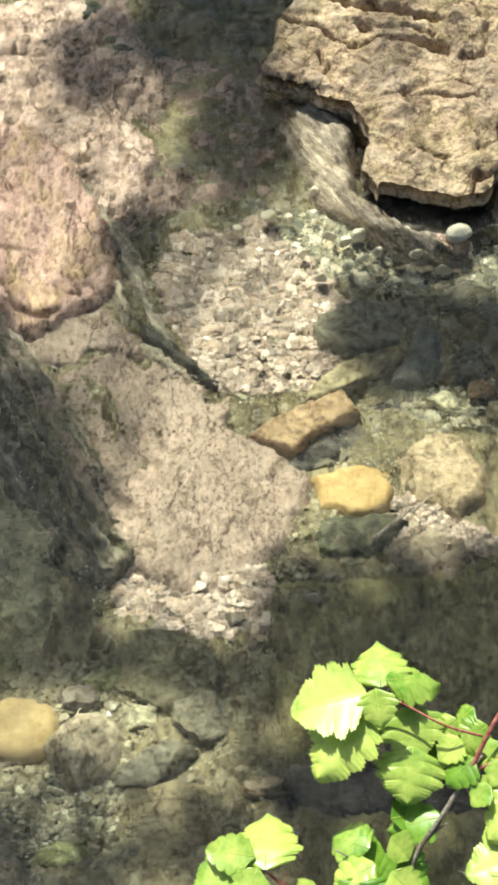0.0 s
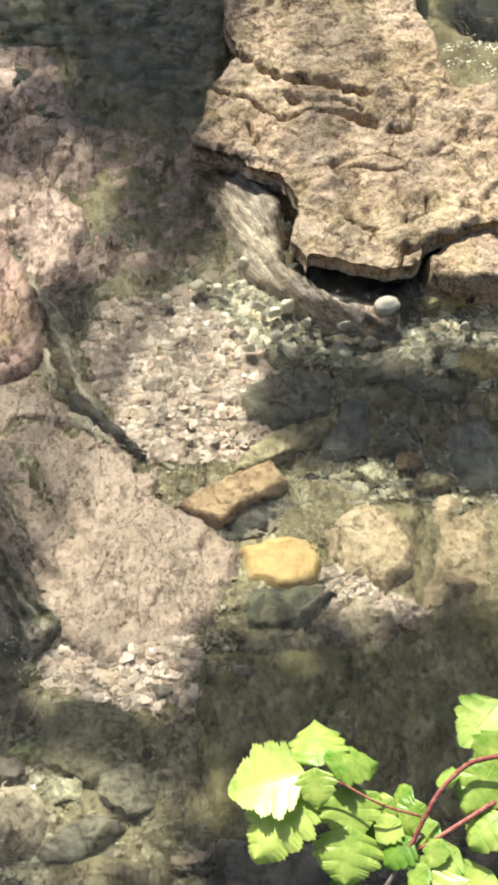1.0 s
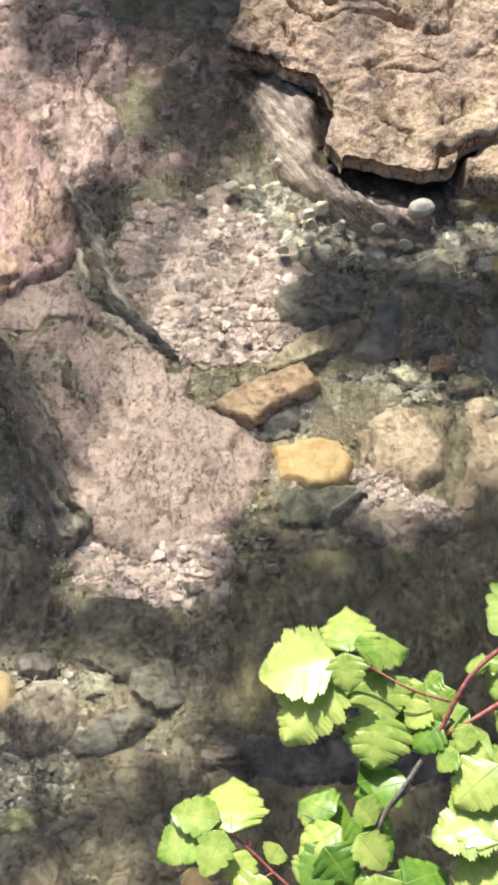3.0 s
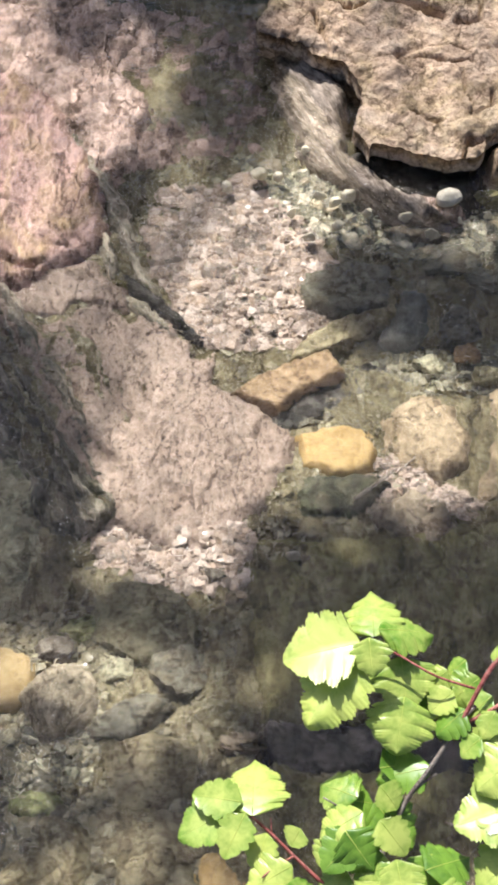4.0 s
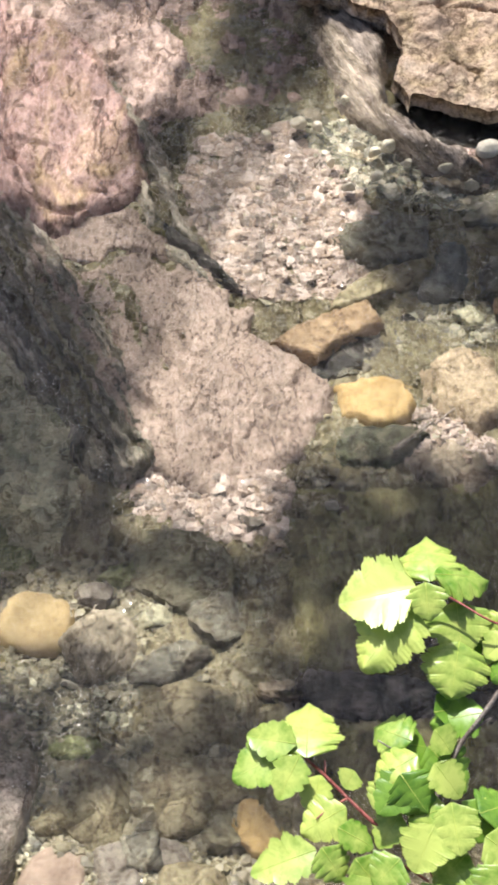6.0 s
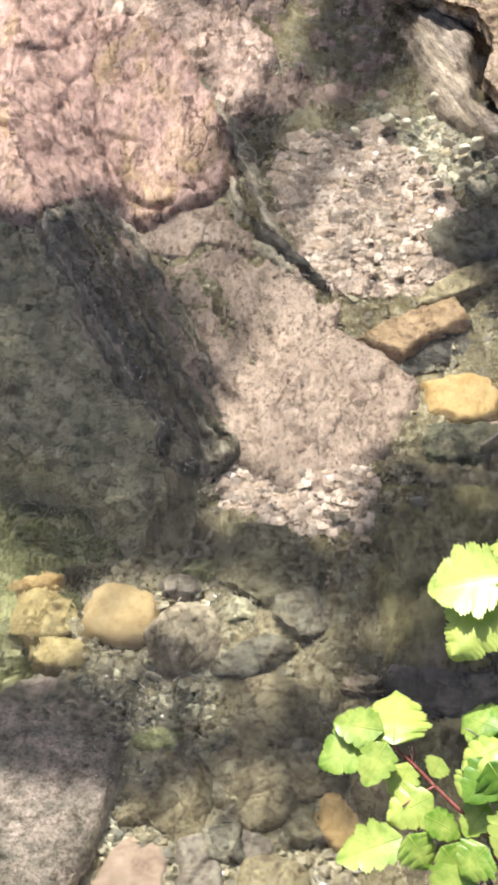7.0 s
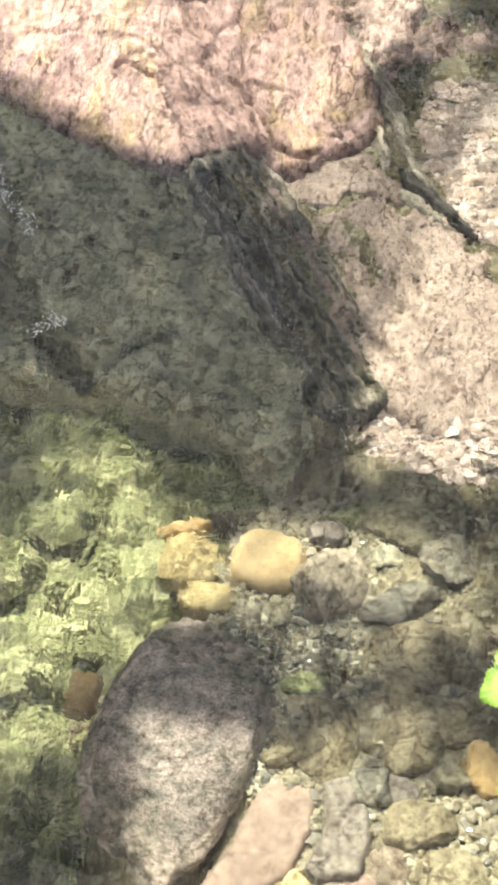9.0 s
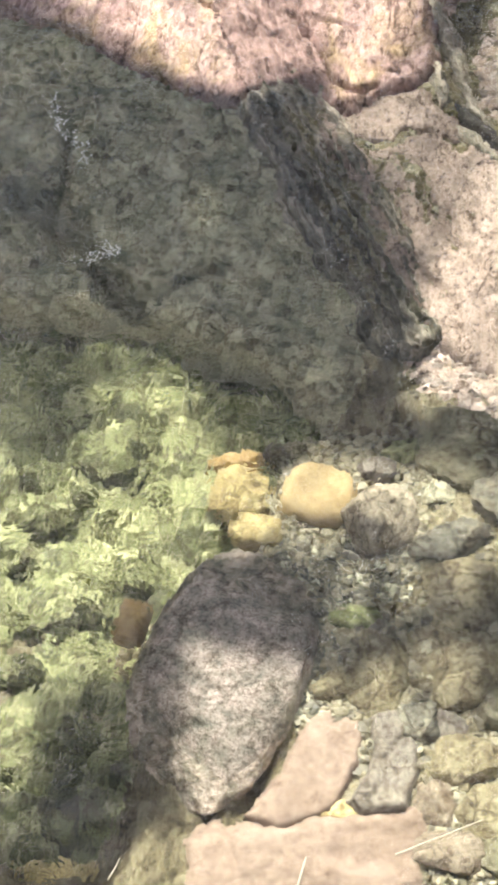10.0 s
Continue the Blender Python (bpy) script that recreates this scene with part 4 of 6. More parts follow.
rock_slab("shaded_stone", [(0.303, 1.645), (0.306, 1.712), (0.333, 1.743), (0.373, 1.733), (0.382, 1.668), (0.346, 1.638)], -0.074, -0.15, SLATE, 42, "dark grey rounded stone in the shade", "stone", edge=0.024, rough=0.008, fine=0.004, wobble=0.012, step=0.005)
stone("orange_stone", 0.351, 1.630, (0.040, 0.036, 0.030), 10, ORANGE, 57, "small orange-brown stone between dark ones", "stone", sink=0.1)
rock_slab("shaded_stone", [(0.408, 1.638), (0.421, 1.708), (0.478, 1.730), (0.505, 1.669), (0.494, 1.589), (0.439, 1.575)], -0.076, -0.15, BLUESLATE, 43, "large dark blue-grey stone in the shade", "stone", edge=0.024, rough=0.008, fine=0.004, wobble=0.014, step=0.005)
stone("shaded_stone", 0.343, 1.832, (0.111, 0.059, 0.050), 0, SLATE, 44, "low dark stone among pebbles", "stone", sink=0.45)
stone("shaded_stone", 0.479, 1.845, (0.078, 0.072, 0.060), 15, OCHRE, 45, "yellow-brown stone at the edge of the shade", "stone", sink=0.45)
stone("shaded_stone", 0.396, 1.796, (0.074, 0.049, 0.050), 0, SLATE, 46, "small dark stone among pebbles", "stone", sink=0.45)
stone("shaded_stone", 0.289, 1.891, (0.129, 0.040, 0.045), -5, TAN, 47, "flat tan stone below the ledge", "stone", sink=0.45)
stone("shaded_stone", 0.436, 1.975, (0.138, 0.043, 0.070), 12, BROWN, 48, "brown stone wedged below the ledge", "stone", sink=0.45)

stone("shaded_stone", 0.291, 1.610, (0.055, 0.041, 0.040), 0, GREY, 51, "small grey stone in the shade", "stone", sink=0.45)
stone("shaded_stone", 0.383, 1.589, (0.083, 0.041, 0.040), 10, OLIVE, 52, "low olive stone in the shade", "stone", sink=0.45)
# brown and yellow stones by the pale slab
rock_slab("orange_brown_stone", [(-0.003, 1.537), (0.035, 1.569), (0.079, 1.595), (0.132, 1.622), (0.154, 1.582), (0.088, 1.539), (0.064, 1.504), (0.036, 1.514)], -0.078, -0.14, ORANGE, 60, "flat orange-brown stone wedged beside the pale slab", "stone", edge=0.012, rough=0.010, fine=0.006, wobble=0.012, step=0.004, lines=0.004, grow=0.008)
rock_slab("tan_stone", [(0.070, 1.608), (0.088, 1.639), (0.151, 1.686), (0.237, 1.722), (0.246, 1.697), (0.190, 1.655), (0.137, 1.626), (0.082, 1.600)], -0.080, -0.14, DUN, 61, "long pinkish brown stone lying aslant behind the orange-brown one", "stone", edge=0.012, rough=0.010, fine=0.006, wobble=0.012, step=0.004, lines=0.004, grow=0.006)
# the shadow band below the orange-brown stone, modelled as a near-black strip
rock_slab("dark_stone", [(0.053, 1.500), (0.088, 1.535), (0.149, 1.575), (0.203, 1.641), (0.276, 1.669), (0.274, 1.635), (0.238, 1.601), (0.184, 1.559), (0.122, 1.512), (0.062, 1.480)], -0.108, -0.15, SHADEDARK, 50, "near-black strip standing in for the shadow under the orange-brown stone", "stone", edge=0.012, rough=0.010, fine=0.004, wobble=0.012, step=0.004, grow=0.010)
rock_slab("yellow_stone", [(0.088, 1.457), (0.122, 1.480), (0.182, 1.484), (0.207, 1.449), (0.200, 1.409), (0.147, 1.396), (0.103, 1.409)], -0.087, -0.14, GOLD, 66, "bright yellow flat oblong stone", "stone", grow=0.010, edge=0.020, rough=0.008, fine=0.003, wobble=0.014, step=0.004)
rock_slab("pale_rough_rock", [(0.182, 1.330), (0.219, 1.380), (0.262, 1.405), (0.320, 1.376), (0.346, 1.330), (0.315, 1.272), (0.266, 1.280), (0.218, 1.303)], -0.090, -0.14, TAN, 53, "pale tan rough rock half buried in the bed", "rock", edge=0.02, rough=0.02, fine=0.012, wobble=0.03, step=0.005, lines=0.006)
stone("dark_stone", 0.097, 1.493, (0.042, 0.026, 0.040), 0, SLATE, 65, "small dark oval stone beside the yellow stone", "stone")
rock_slab("olive_stone", [(0.088, 1.388), (0.180, 1.397), (0.231, 1.388), (0.183, 1.337), (0.096, 1.326)], -0.086, -0.15, DARKMOSS, 67, "dark mossy flat stone below the yellow stone", "stone", grow=0.012, edge=0.024, rough=0.018, fine=0.014, wobble=0.035, step=0.004)
stone("brown_stone", 0.008, 1.179, (0.046, 0.031, 0.045), 20, TAN, 69, "small pale tan stone beside the brown slab", "stone")
stone("grey_stone", -0.026, 1.214, (0.059, 0.040, 0.050), 0, LILAC, 70, "blue-grey small stone beside pale gravel", "stone")
stone("olive_stone", 0.029, 1.154, (0.042, 0.032, 0.035), 0, OLIVE, 71, "small olive stone beside the brown slab", "stone")
# rounded cobbles of the pool edge
stone("dark_cobble", -0.122, 1.137, (0.166, 0.121, 0.075), -25, OLIVE, 80, "dark olive rounded cobble at the end of the slab", "stone", sink=0.42)
stone("dark_cobble", -0.069, 1.060, (0.076, 0.090, 0.070), 5, SLATE, 81, "dark slate rounded cobble", "stone", sink=0.48)
stone("dark_cobble", -0.126, 0.985, (0.129, 0.060, 0.060), 32, SLATE, 82, "dark oval cobble lying aslant", "stone")
stone("striped_cobble", -0.230, 1.003, (0.120, 0.126, 0.075), 10, STRIPED, 83, "grey-brown striped rounded cobble", "stone", sink=0.5)
stone("grey_cobble", -0.248, 1.085, (0.074, 0.051, 0.050), 20, LILAC, 84, "small lilac-grey cobble beside the striped one", "stone")
stone("green_cobble", -0.208, 1.124, (0.066, 0.042, 0.045), 25, ALGAE, 85, "small green cobble with algae", "stone")
stone("grey_cobble", -0.156, 1.065, (0.061, 0.053, 0.050), 0, GREY, 86, "small grey cobble between larger ones", "stone")
stone("yellow_cobble", -0.320, 1.040, (0.104, 0.100, 0.075), -8, YELLOW, 96, "bright yellow rounded cobble", "stone", square=3.0, sink=0.5, cuts=0, rough=0.05, grain=0.015)
stone("green_cobble", -0.255, 0.850, (0.061, 0.040, 0.050), 0, ALGAE, 88, "small pale green cobble", "stone")
stone("brown_cobble", -0.213, 0.770, (0.111, 0.120, 0.060), -25, DUN, 89, "grey-brown cobble lying aslant", "stone")
stone("dark_cobble", -0.148, 0.720, (0.061, 0.071, 0.060), 10, SLATE, 90, "small dark slate cobble", "stone")
stone("grey_cobble", -0.105, 0.709, (0.065, 0.059, 0.050), 0, LILAC, 91, "lilac-grey cobble beside a slate one", "stone")
stone("orange_cobble", 0.001, 0.758, (0.063, 0.083, 0.060), 4, GOLD, 92, "bright orange-yellow upright cobble", "stone")
stone("brown_cobble", -0.086, 0.800, (0.194, 0.144, 0.050), 10, DUN, 93, "broad flat brown cobble", "stone")
stone("brown_cobble", -0.105, 0.905, (0.157, 0.114, 0.045), 0, DUN, 94, "broad low brown cobble under silt", "stone")
stone("tan_cobble", 0.018, 0.961, (0.055, 0.030, 0.040), 0, TAN, 95, "small pale tan cobble on brown rock", "stone")
stone("ochre_cobble", -0.430, 1.050, (0.095, 0.090, 0.070), 0, OCHRE, 110, "dull golden cobble beside the bright yellow one", "stone", sink=-0.55, cuts=2, rough=0.06, grain=0.02, square=2.5)
stone("orange_cobble", -0.445, 1.105, (0.088, 0.034, 0.070), 12, GOLD, 111, "narrow orange cobble among algae", "stone", sink=-0.6, cuts=2, rough=0.06, grain=0.02, square=2.5)
stone("ochre_cobble", -0.398, 0.978, (0.085, 0.055, 0.060), 0, OCHRE, 112, "small ochre cobble among tan gravel", "stone", sink=-0.2, cuts=2, rough=0.06, grain=0.02, square=2.5)
stone("tan_cobble", -0.327, 1.000, (0.055, 0.032, 0.035), 0, TAN, 113, "small tan cobble under the yellow one", "stone")
stone("orange_cobble", -0.546, 0.824, (0.050, 0.071, 0.060), -20, GOLD, 114, "orange cobble among algae", "stone", sink=-0.9, cuts=2, rough=0.06, grain=0.02, square=2.5)
stone("dark_cobble", -0.146, 0.711, (0.057, 0.058, 0.060), 0, SLATE, 115, "small dark slate cobble among tan ones", "stone")
stone("brown_cobble", -0.181, 0.744, (0.048, 0.033, 0.045), 0, DUN, 116, "small brown cobble beside a slate one", "stone")
stone("brown_cobble", -0.235, 0.757, (0.111, 0.059, 0.050), 35, DUN, 117, "brown cobble lying aslant on gravel", "stone")
stone("brown_cobble", -0.103, 0.768, (0.101, 0.067, 0.060), 25, DUN, 118, "brown rounded cobble among tan gravel", "stone")
stone("brown_cobble", -0.132, 0.799, (0.055, 0.035, 0.040), 0, DUN, 119, "small brown cobble beside a larger one", "stone")
stone("brown_cobble", -0.084, 0.668, (0.101, 0.077, 0.060), -10, DUN, 120, "brown rounded cobble among tan gravel", "stone")
stone("olive_cobble", -0.051, 0.747, (0.083, 0.068, 0.055), 10, OLIVE, 121, "olive cobble among smaller tan cobbles", "stone")
stone("brown_cobble", -0.046, 0.601, (0.111, 0.083, 0.060), 5, DUN, 122, "brown cobble among tan gravel", "stone")
stone("tan_cobble", -0.114, 0.604, (0.088, 0.077, 0.060), 30, TAN, 123, "tan cobble among tan gravel", "stone")
stone("tan_cobble", -0.095, 0.548, (0.101, 0.058, 0.055), -12, TAN, 124, "tan cobble among smaller cobbles", "stone")
stone("olive_cobble", -0.021, 0.547, (0.101, 0.070, 0.050), 0, OLIVE, 125, "olive cobble with a thin algae film", "stone")
stone("green_cobble", -0.246, 0.847, (0.074, 0.046, 0.045), 0, ALGAE, 126, "pale green cobble beside the boulder", "stone")
stone("ochre_cobble", -0.236, 0.579, (0.065, 0.041, 0.040), 20, OCHRE, 127, "small ochre cobble among tan gravel", "stone")
stone("brown_cobble", -0.050, 0.836, (0.083, 0.059, 0.050), 0, DUN, 128, "brown worn cobble at the slab edge", "stone")
stone("dark_cobble", -0.552, 0.523, (0.111, 0.049, 0.050), 10, SLATE, 129, "dark cobble in the pool", "stone")
stone("ochre_cobble", -0.572, 0.480, (0.138, 0.038, 0.050), 5, OCHRE, 130, "ochre-brown cobble in the pool", "stone")
stone("pool_boulder", -0.408, 0.748, (0.222, 0.385, 0.085), -12, BOULDER, 150, "large grey boulder half in shade at the pool", "boulder", square=2.4, rough=0.08, grain=0.03, level=6, cuts=3, sink=0.45)
rock_slab("flat_pale_rock", [(-0.414, 0.559), (-0.23, 0.578), (-0.118, 0.595), (-0.065, 0.459), (-0.431, 0.413)], -0.100, -0.15, BEIGE, 34, "flat pale rock below the grey boulder", "rock", edge=0.03, rough=0.015, fine=0.010, lines=0.008, wobble=0.04, step=0.005)
rock_slab("flat_pale_rock", [(-0.303, 0.698), (-0.269, 0.720), (-0.217, 0.711), (-0.214, 0.638), (-0.240, 0.575), (-0.310, 0.538), (-0.365, 0.550), (-0.322, 0.626)], -0.098, -0.15, BEIGE, 32, "flat pale pinkish rock beside the grey boulder", "rock", edge=0.014, rough=0.008, fine=0.004, lines=0.004, wobble=0.014, step=0.004)
rock_slab("lilac_block", [(-0.217, 0.718), (-0.175, 0.731), (-0.138, 0.678), (-0.136, 0.625), (-0.146, 0.584), (-0.209, 0.573), (-0.232, 0.589), (-0.212, 0.638)], -0.086, -0.15, LILAC, 33, "lilac-grey block of rock with a shaded front", "rock", edge=0.014, rough=0.012, fine=0.005, lines=0.004, wobble=0.016, step=0.004)
# algae-covered stones of the green pool
rock_slab("algae_bed", [(-0.971, 1.400), (-0.706, 1.370), (-0.540, 1.310), (-0.378, 1.250), (-0.285, 1.165), (-0.300, 1.090), (-0.387, 0.998), (-0.472, 0.861), (-0.460, 0.652), (-0.485, 0.493), (-0.749, 0.459)], -0.215, -0.33, ALGAE, 29, "uneven pool floor covered with yellow-green algae", "algae", rough=0.07, fine=0.045, edge=0.06, wobble=0.06)
stone("algae_stone", -0.633, 1.112, (0.101, 0.123, 0.120), -30, ALGAE, 170, "rough stone covered with yellow-green algae", "stone", rough=0.25, grain=0.14, sink=0.3, group="algae stones of the pool")
stone("algae_stone", -0.549, 1.047, (0.083, 0.065, 0.100), 20, ALGAE, 171, "rough stone covered with yellow-green algae", "stone", rough=0.25, grain=0.14, sink=0.3, group="algae stones of the pool")
stone("algae_stone", -0.714, 1.007, (0.111, 0.073, 0.110), 15, ALGAE, 172, "rough stone covered with yellow-green algae", "stone", rough=0.25, grain=0.14, sink=0.3, group="algae stones of the pool")
stone("algae_stone", -0.671, 1.042, (0.065, 0.034, 0.100), 10, ALGAE, 173, "rough stone covered with yellow-green algae", "stone", rough=0.25, grain=0.14, sink=0.3, group="algae stones of the pool")
stone("algae_stone", -0.744, 1.063, (0.055, 0.034, 0.100), 0, ALGAE, 174, "rough stone covered with yellow-green algae", "stone", rough=0.25, grain=0.14, sink=0.3, group="algae stones of the pool")
stone("algae_stone", -0.563, 0.915, (0.074, 0.034, 0.100), 10, ALGAE, 175, "rough stone covered with yellow-green algae", "stone", rough=0.25, grain=0.14, sink=0.3, group="algae stones of the pool")
stone("algae_stone", -0.627, 0.862, (0.065, 0.034, 0.100), -20, ALGAE, 176, "rough stone covered with yellow-green algae", "stone", rough=0.25, grain=0.14, sink=0.3, group="algae stones of the pool")
stone("algae_stone", -0.730, 0.922, (0.065, 0.044, 0.100), 0, ALGAE, 177, "rough stone covered with yellow-green algae", "stone", rough=0.25, grain=0.14, sink=0.3, group="algae stones of the pool")
stone("algae_stone", -0.502, 1.091, (0.055, 0.026, 0.090), 0, ALGAE, 178, "rough stone covered with yellow-green algae", "stone", rough=0.25, grain=0.14, sink=0.3, group="algae stones of the pool")
stone("algae_stone", -0.684, 0.750, (0.065, 0.055, 0.100), 0, ALGAE, 179, "rough stone covered with yellow-green algae", "stone", rough=0.25, grain=0.14, sink=0.3, group="algae stones of the pool")
stone("algae_stone", -0.597, 0.636, (0.065, 0.034, 0.100), 0, ALGAE, 180, "rough stone covered with yellow-green algae", "stone", rough=0.25, grain=0.14, sink=0.3, group="algae stones of the pool")
stone("algae_stone", -0.658, 0.662, (0.101, 0.185, 0.090), -10, ALGAE, 181, "rough stone covered with yellow-green algae", "stone", rough=0.25, grain=0.14, sink=0.3, group="algae stones of the pool")
stone("algae_stone", -0.686, 0.868, (0.148, 0.088, 0.060), 10, ALGAE, 182, "rough stone covered with yellow-green algae", "stone", rough=0.25, grain=0.14, sink=0.3, group="algae stones of the pool")
stone("algae_stone", -0.626, 0.938, (0.120, 0.056, 0.060), 5, ALGAE, 183, "rough stone covered with yellow-green algae", "stone", rough=0.25, grain=0.14, sink=0.3, group="algae stones of the pool")
stone("algae_stone", -0.548, 1.158, (0.101, 0.077, 0.060), -20, ALGAE, 184, "rough stone covered with yellow-green algae", "stone", rough=0.25, grain=0.14, sink=0.3, group="algae stones of the pool")
stone("algae_stone", -0.709, 1.187, (0.129, 0.068, 0.090), 30, ALGAE, 185, "rough stone covered with yellow-green algae", "stone", rough=0.25, grain=0.14, sink=0.3, group="algae stones of the pool")
stone("algae_stone", -0.486, 0.993, (0.101, 0.049, 0.050), 10, ALGAE, 186, "rough stone covered with yellow-green algae", "stone", rough=0.25, grain=0.14, sink=0.3, group="algae stones of the pool")
stone("algae_stone", -0.641, 0.768, (0.111, 0.099, 0.060), 0, ALGAE, 187, "rough stone covered with yellow-green algae", "stone", rough=0.25, grain=0.14, sink=0.3, group="algae stones of the pool")
stone("algae_stone", -0.568, 0.983, (0.092, 0.049, 0.050), 0, ALGAE, 188, "rough stone covered with yellow-green algae", "stone", rough=0.25, grain=0.14, sink=0.3, group="algae stones of the pool")
stone("algae_stone", -0.654, 0.568, (0.111, 0.077, 0.060), 0, ALGAE, 189, "rough stone covered with yellow-green algae", "stone", rough=0.25, grain=0.14, sink=0.3, group="algae stones of the pool")
stone("algae_stone", -0.610, 1.265, (0.120, 0.070, 0.050), 25, ALGAE, 190, "rough stone covered with yellow-green algae", "stone", rough=0.25, grain=0.14, sink=0.3, group="algae stones of the pool")
stone("algae_stone", -0.775, 1.122, (0.101, 0.109, 0.060), 0, ALGAE, 191, "rough stone covered with yellow-green algae", "stone", rough=0.25, grain=0.14, sink=0.3, group="algae stones of the pool")
stone("algae_stone", -0.479, 1.200, (0.100, 0.070, 0.070), 0, ALGAE, 192, "rough stone covered with yellow-green algae", "stone", rough=0.25, grain=0.14, sink=0.3, group="algae stones of the pool")
stone("algae_stone", -0.375, 1.170, (0.090, 0.060, 0.070), 0, ALGAE, 193, "rough stone covered with yellow-green algae", "stone", rough=0.25, grain=0.14, sink=0.3, group="algae stones of the pool")
stone("algae_stone", -0.438, 1.169, (0.065, 0.040, 0.080), 0, ALGAE, 194, "rough stone covered with yellow-green algae", "stone", rough=0.25, grain=0.14, sink=0.3, group="algae stones of the pool")
stone("algae_stone", -0.473, 1.018, (0.065, 0.037, 0.090), 0, ALGAE, 195, "rough stone covered with yellow-green algae", "stone", rough=0.25, grain=0.14, sink=0.3, group="algae stones of the pool")
stone("algae_stone", -0.407, 1.076, (0.055, 0.043, 0.070), 0, ALGAE, 196, "rough stone covered with yellow-green algae", "stone", rough=0.25, grain=0.14, sink=0.3, group="algae stones of the pool")
stone("algae_stone", -0.565, 1.309, (0.074, 0.032, 0.070), 0, ALGAE, 197, "rough stone covered with yellow-green algae", "stone", rough=0.25, grain=0.14, sink=0.3, group="algae stones of the pool")
stone("algae_stone", -0.682, 1.318, (0.083, 0.043, 0.070), 10, ALGAE, 198, "rough stone covered with yellow-green algae", "stone", rough=0.25, grain=0.14, sink=0.3, group="algae stones of the pool")
stone("algae_stone", -0.774, 1.286, (0.083, 0.043, 0.070), -10, ALGAE, 199, "rough stone covered with yellow-green algae", "stone", rough=0.25, grain=0.14, sink=0.3, group="algae stones of the pool")
stone("dark_stone", -0.783, 1.328, (0.157, 0.106, 0.070), -20, GREY, 190, "grey green stone under water beside a dark crevice", "stone")
stone("dark_stone", -0.897, 1.470, (0.157, 0.146, 0.080), -30, GREY, 191, "dull grey green stone beside a dark crevice", "stone")
# two added brown stones that imitate a dark hole in the pale rock
stone("dark_stone", -0.193, 1.744, (0.041, 0.016, 0.040), -30, BROWN, 192, "small brown stone standing in for a dark hole in the pale rock", "stone")
stone("dark_stone", -0.161, 1.722, (0.033, 0.012, 0.030), -35, BROWN, 193, "small brown stone standing in for a dark hole in the pale rock", "stone")
rock_slab("dark_wet_rock", [(0.548, 3.775), (1.194, 3.807), (1.036, 2.837), (0.691, 2.737), (0.581, 2.768), (0.505, 2.818)], -0.17, -0.3, SLATE, 28, "dark slate rock under deep still water", "rock", rough=0.02, edge=0.05)
# pale pebbles
stone("pale_pebble", 0.330, 1.938, (0.046, 0.032, 0.034), 18, WHITE, 200, "pale cream pebble lying on dark gravel", "pebble", level=4, cuts=2, square=2.3, sink=-1.2, group="pale pebbles below the ledge")
stone("pale_pebble", 0.166, 1.953, (0.022, 0.018, 0.032), 35, WHITE, 201, "pale cream pebble lying on dark gravel", "pebble", level=4, cuts=2, square=2.3, sink=-0.4, group="pale pebbles below the ledge")
stone("pale_pebble", 0.245, 1.959, (0.024, 0.014, 0.032), 30, WHITE, 202, "pale cream pebble lying on dark gravel", "pebble", level=4, cuts=2, square=2.3, sink=-0.4, group="pale pebbles below the ledge")
stone("pale_pebble", 0.015, 1.989, (0.026, 0.022, 0.033), 0, WHITE, 203, "pale cream pebble lying on dark gravel", "pebble", level=4, cuts=2, square=2.3, sink=-0.4, group="pale pebbles below the ledge")
stone("pale_pebble", 0.144, 1.936, (0.024, 0.011, 0.032), 35, WHITE, 204, "pale cream pebble lying on dark gravel", "pebble", level=4, cuts=2, square=2.3, sink=-0.4, group="pale pebbles below the ledge")
stone("pale_pebble", 0.196, 1.920, (0.020, 0.012, 0.031), 38, WHITE, 205, "pale cream pebble lying on dark gravel", "pebble", level=4, cuts=2, square=2.3, sink=-0.4, group="pale pebbles below the ledge")
stone("pale_pebble", 0.148, 1.883, (0.022, 0.016, 0.032), 37, WHITE, 206, "pale cream pebble lying on dark gravel", "pebble", level=4, cuts=2, square=2.3, sink=-0.4, group="pale pebbles below the ledge")
stone("pale_pebble", 0.092, 2.053, (0.018, 0.012, 0.030), -34, WHITE, 207, "pale cream pebble lying on dark gravel", "pebble", level=4, cuts=2, square=2.3, sink=-0.4, group="pale pebbles below the ledge")
stone("pale_pebble", 0.120, 1.950, (0.017, 0.010, 0.029), -4, WHITE, 208, "pale cream pebble lying on dark gravel", "pebble", level=4, cuts=2, square=2.3, sink=-0.4, group="pale pebbles below the ledge")
stone("pale_pebble", 0.266, 1.907, (0.037, 0.010, 0.038), 8, WHITE, 209, "pale cream pebble lying on dark gravel", "pebble", level=4, cuts=2, square=2.3, sink=-0.4, group="pale pebbles below the ledge")
stone("pale_pebble", 0.287, 1.948, (0.020, 0.008, 0.031), -18, WHITE, 210, "pale cream pebble lying on dark gravel", "pebble", level=4, cuts=2, square=2.3, sink=-0.4, group="pale pebbles below the ledge")
stone("pale_pebble", 0.215, 1.940, (0.017, 0.010, 0.029), -10, WHITE, 211, "pale cream pebble lying on dark gravel", "pebble", level=4, cuts=2, square=2.3, sink=-0.4, group="pale pebbles below the ledge")
stone("pale_pebble", 0.303, 1.878, (0.022, 0.007, 0.032), 10, WHITE, 212, "pale cream pebble lying on dark gravel", "pebble", level=4, cuts=2, square=2.3, sink=-0.4, group="pale pebbles below the ledge")
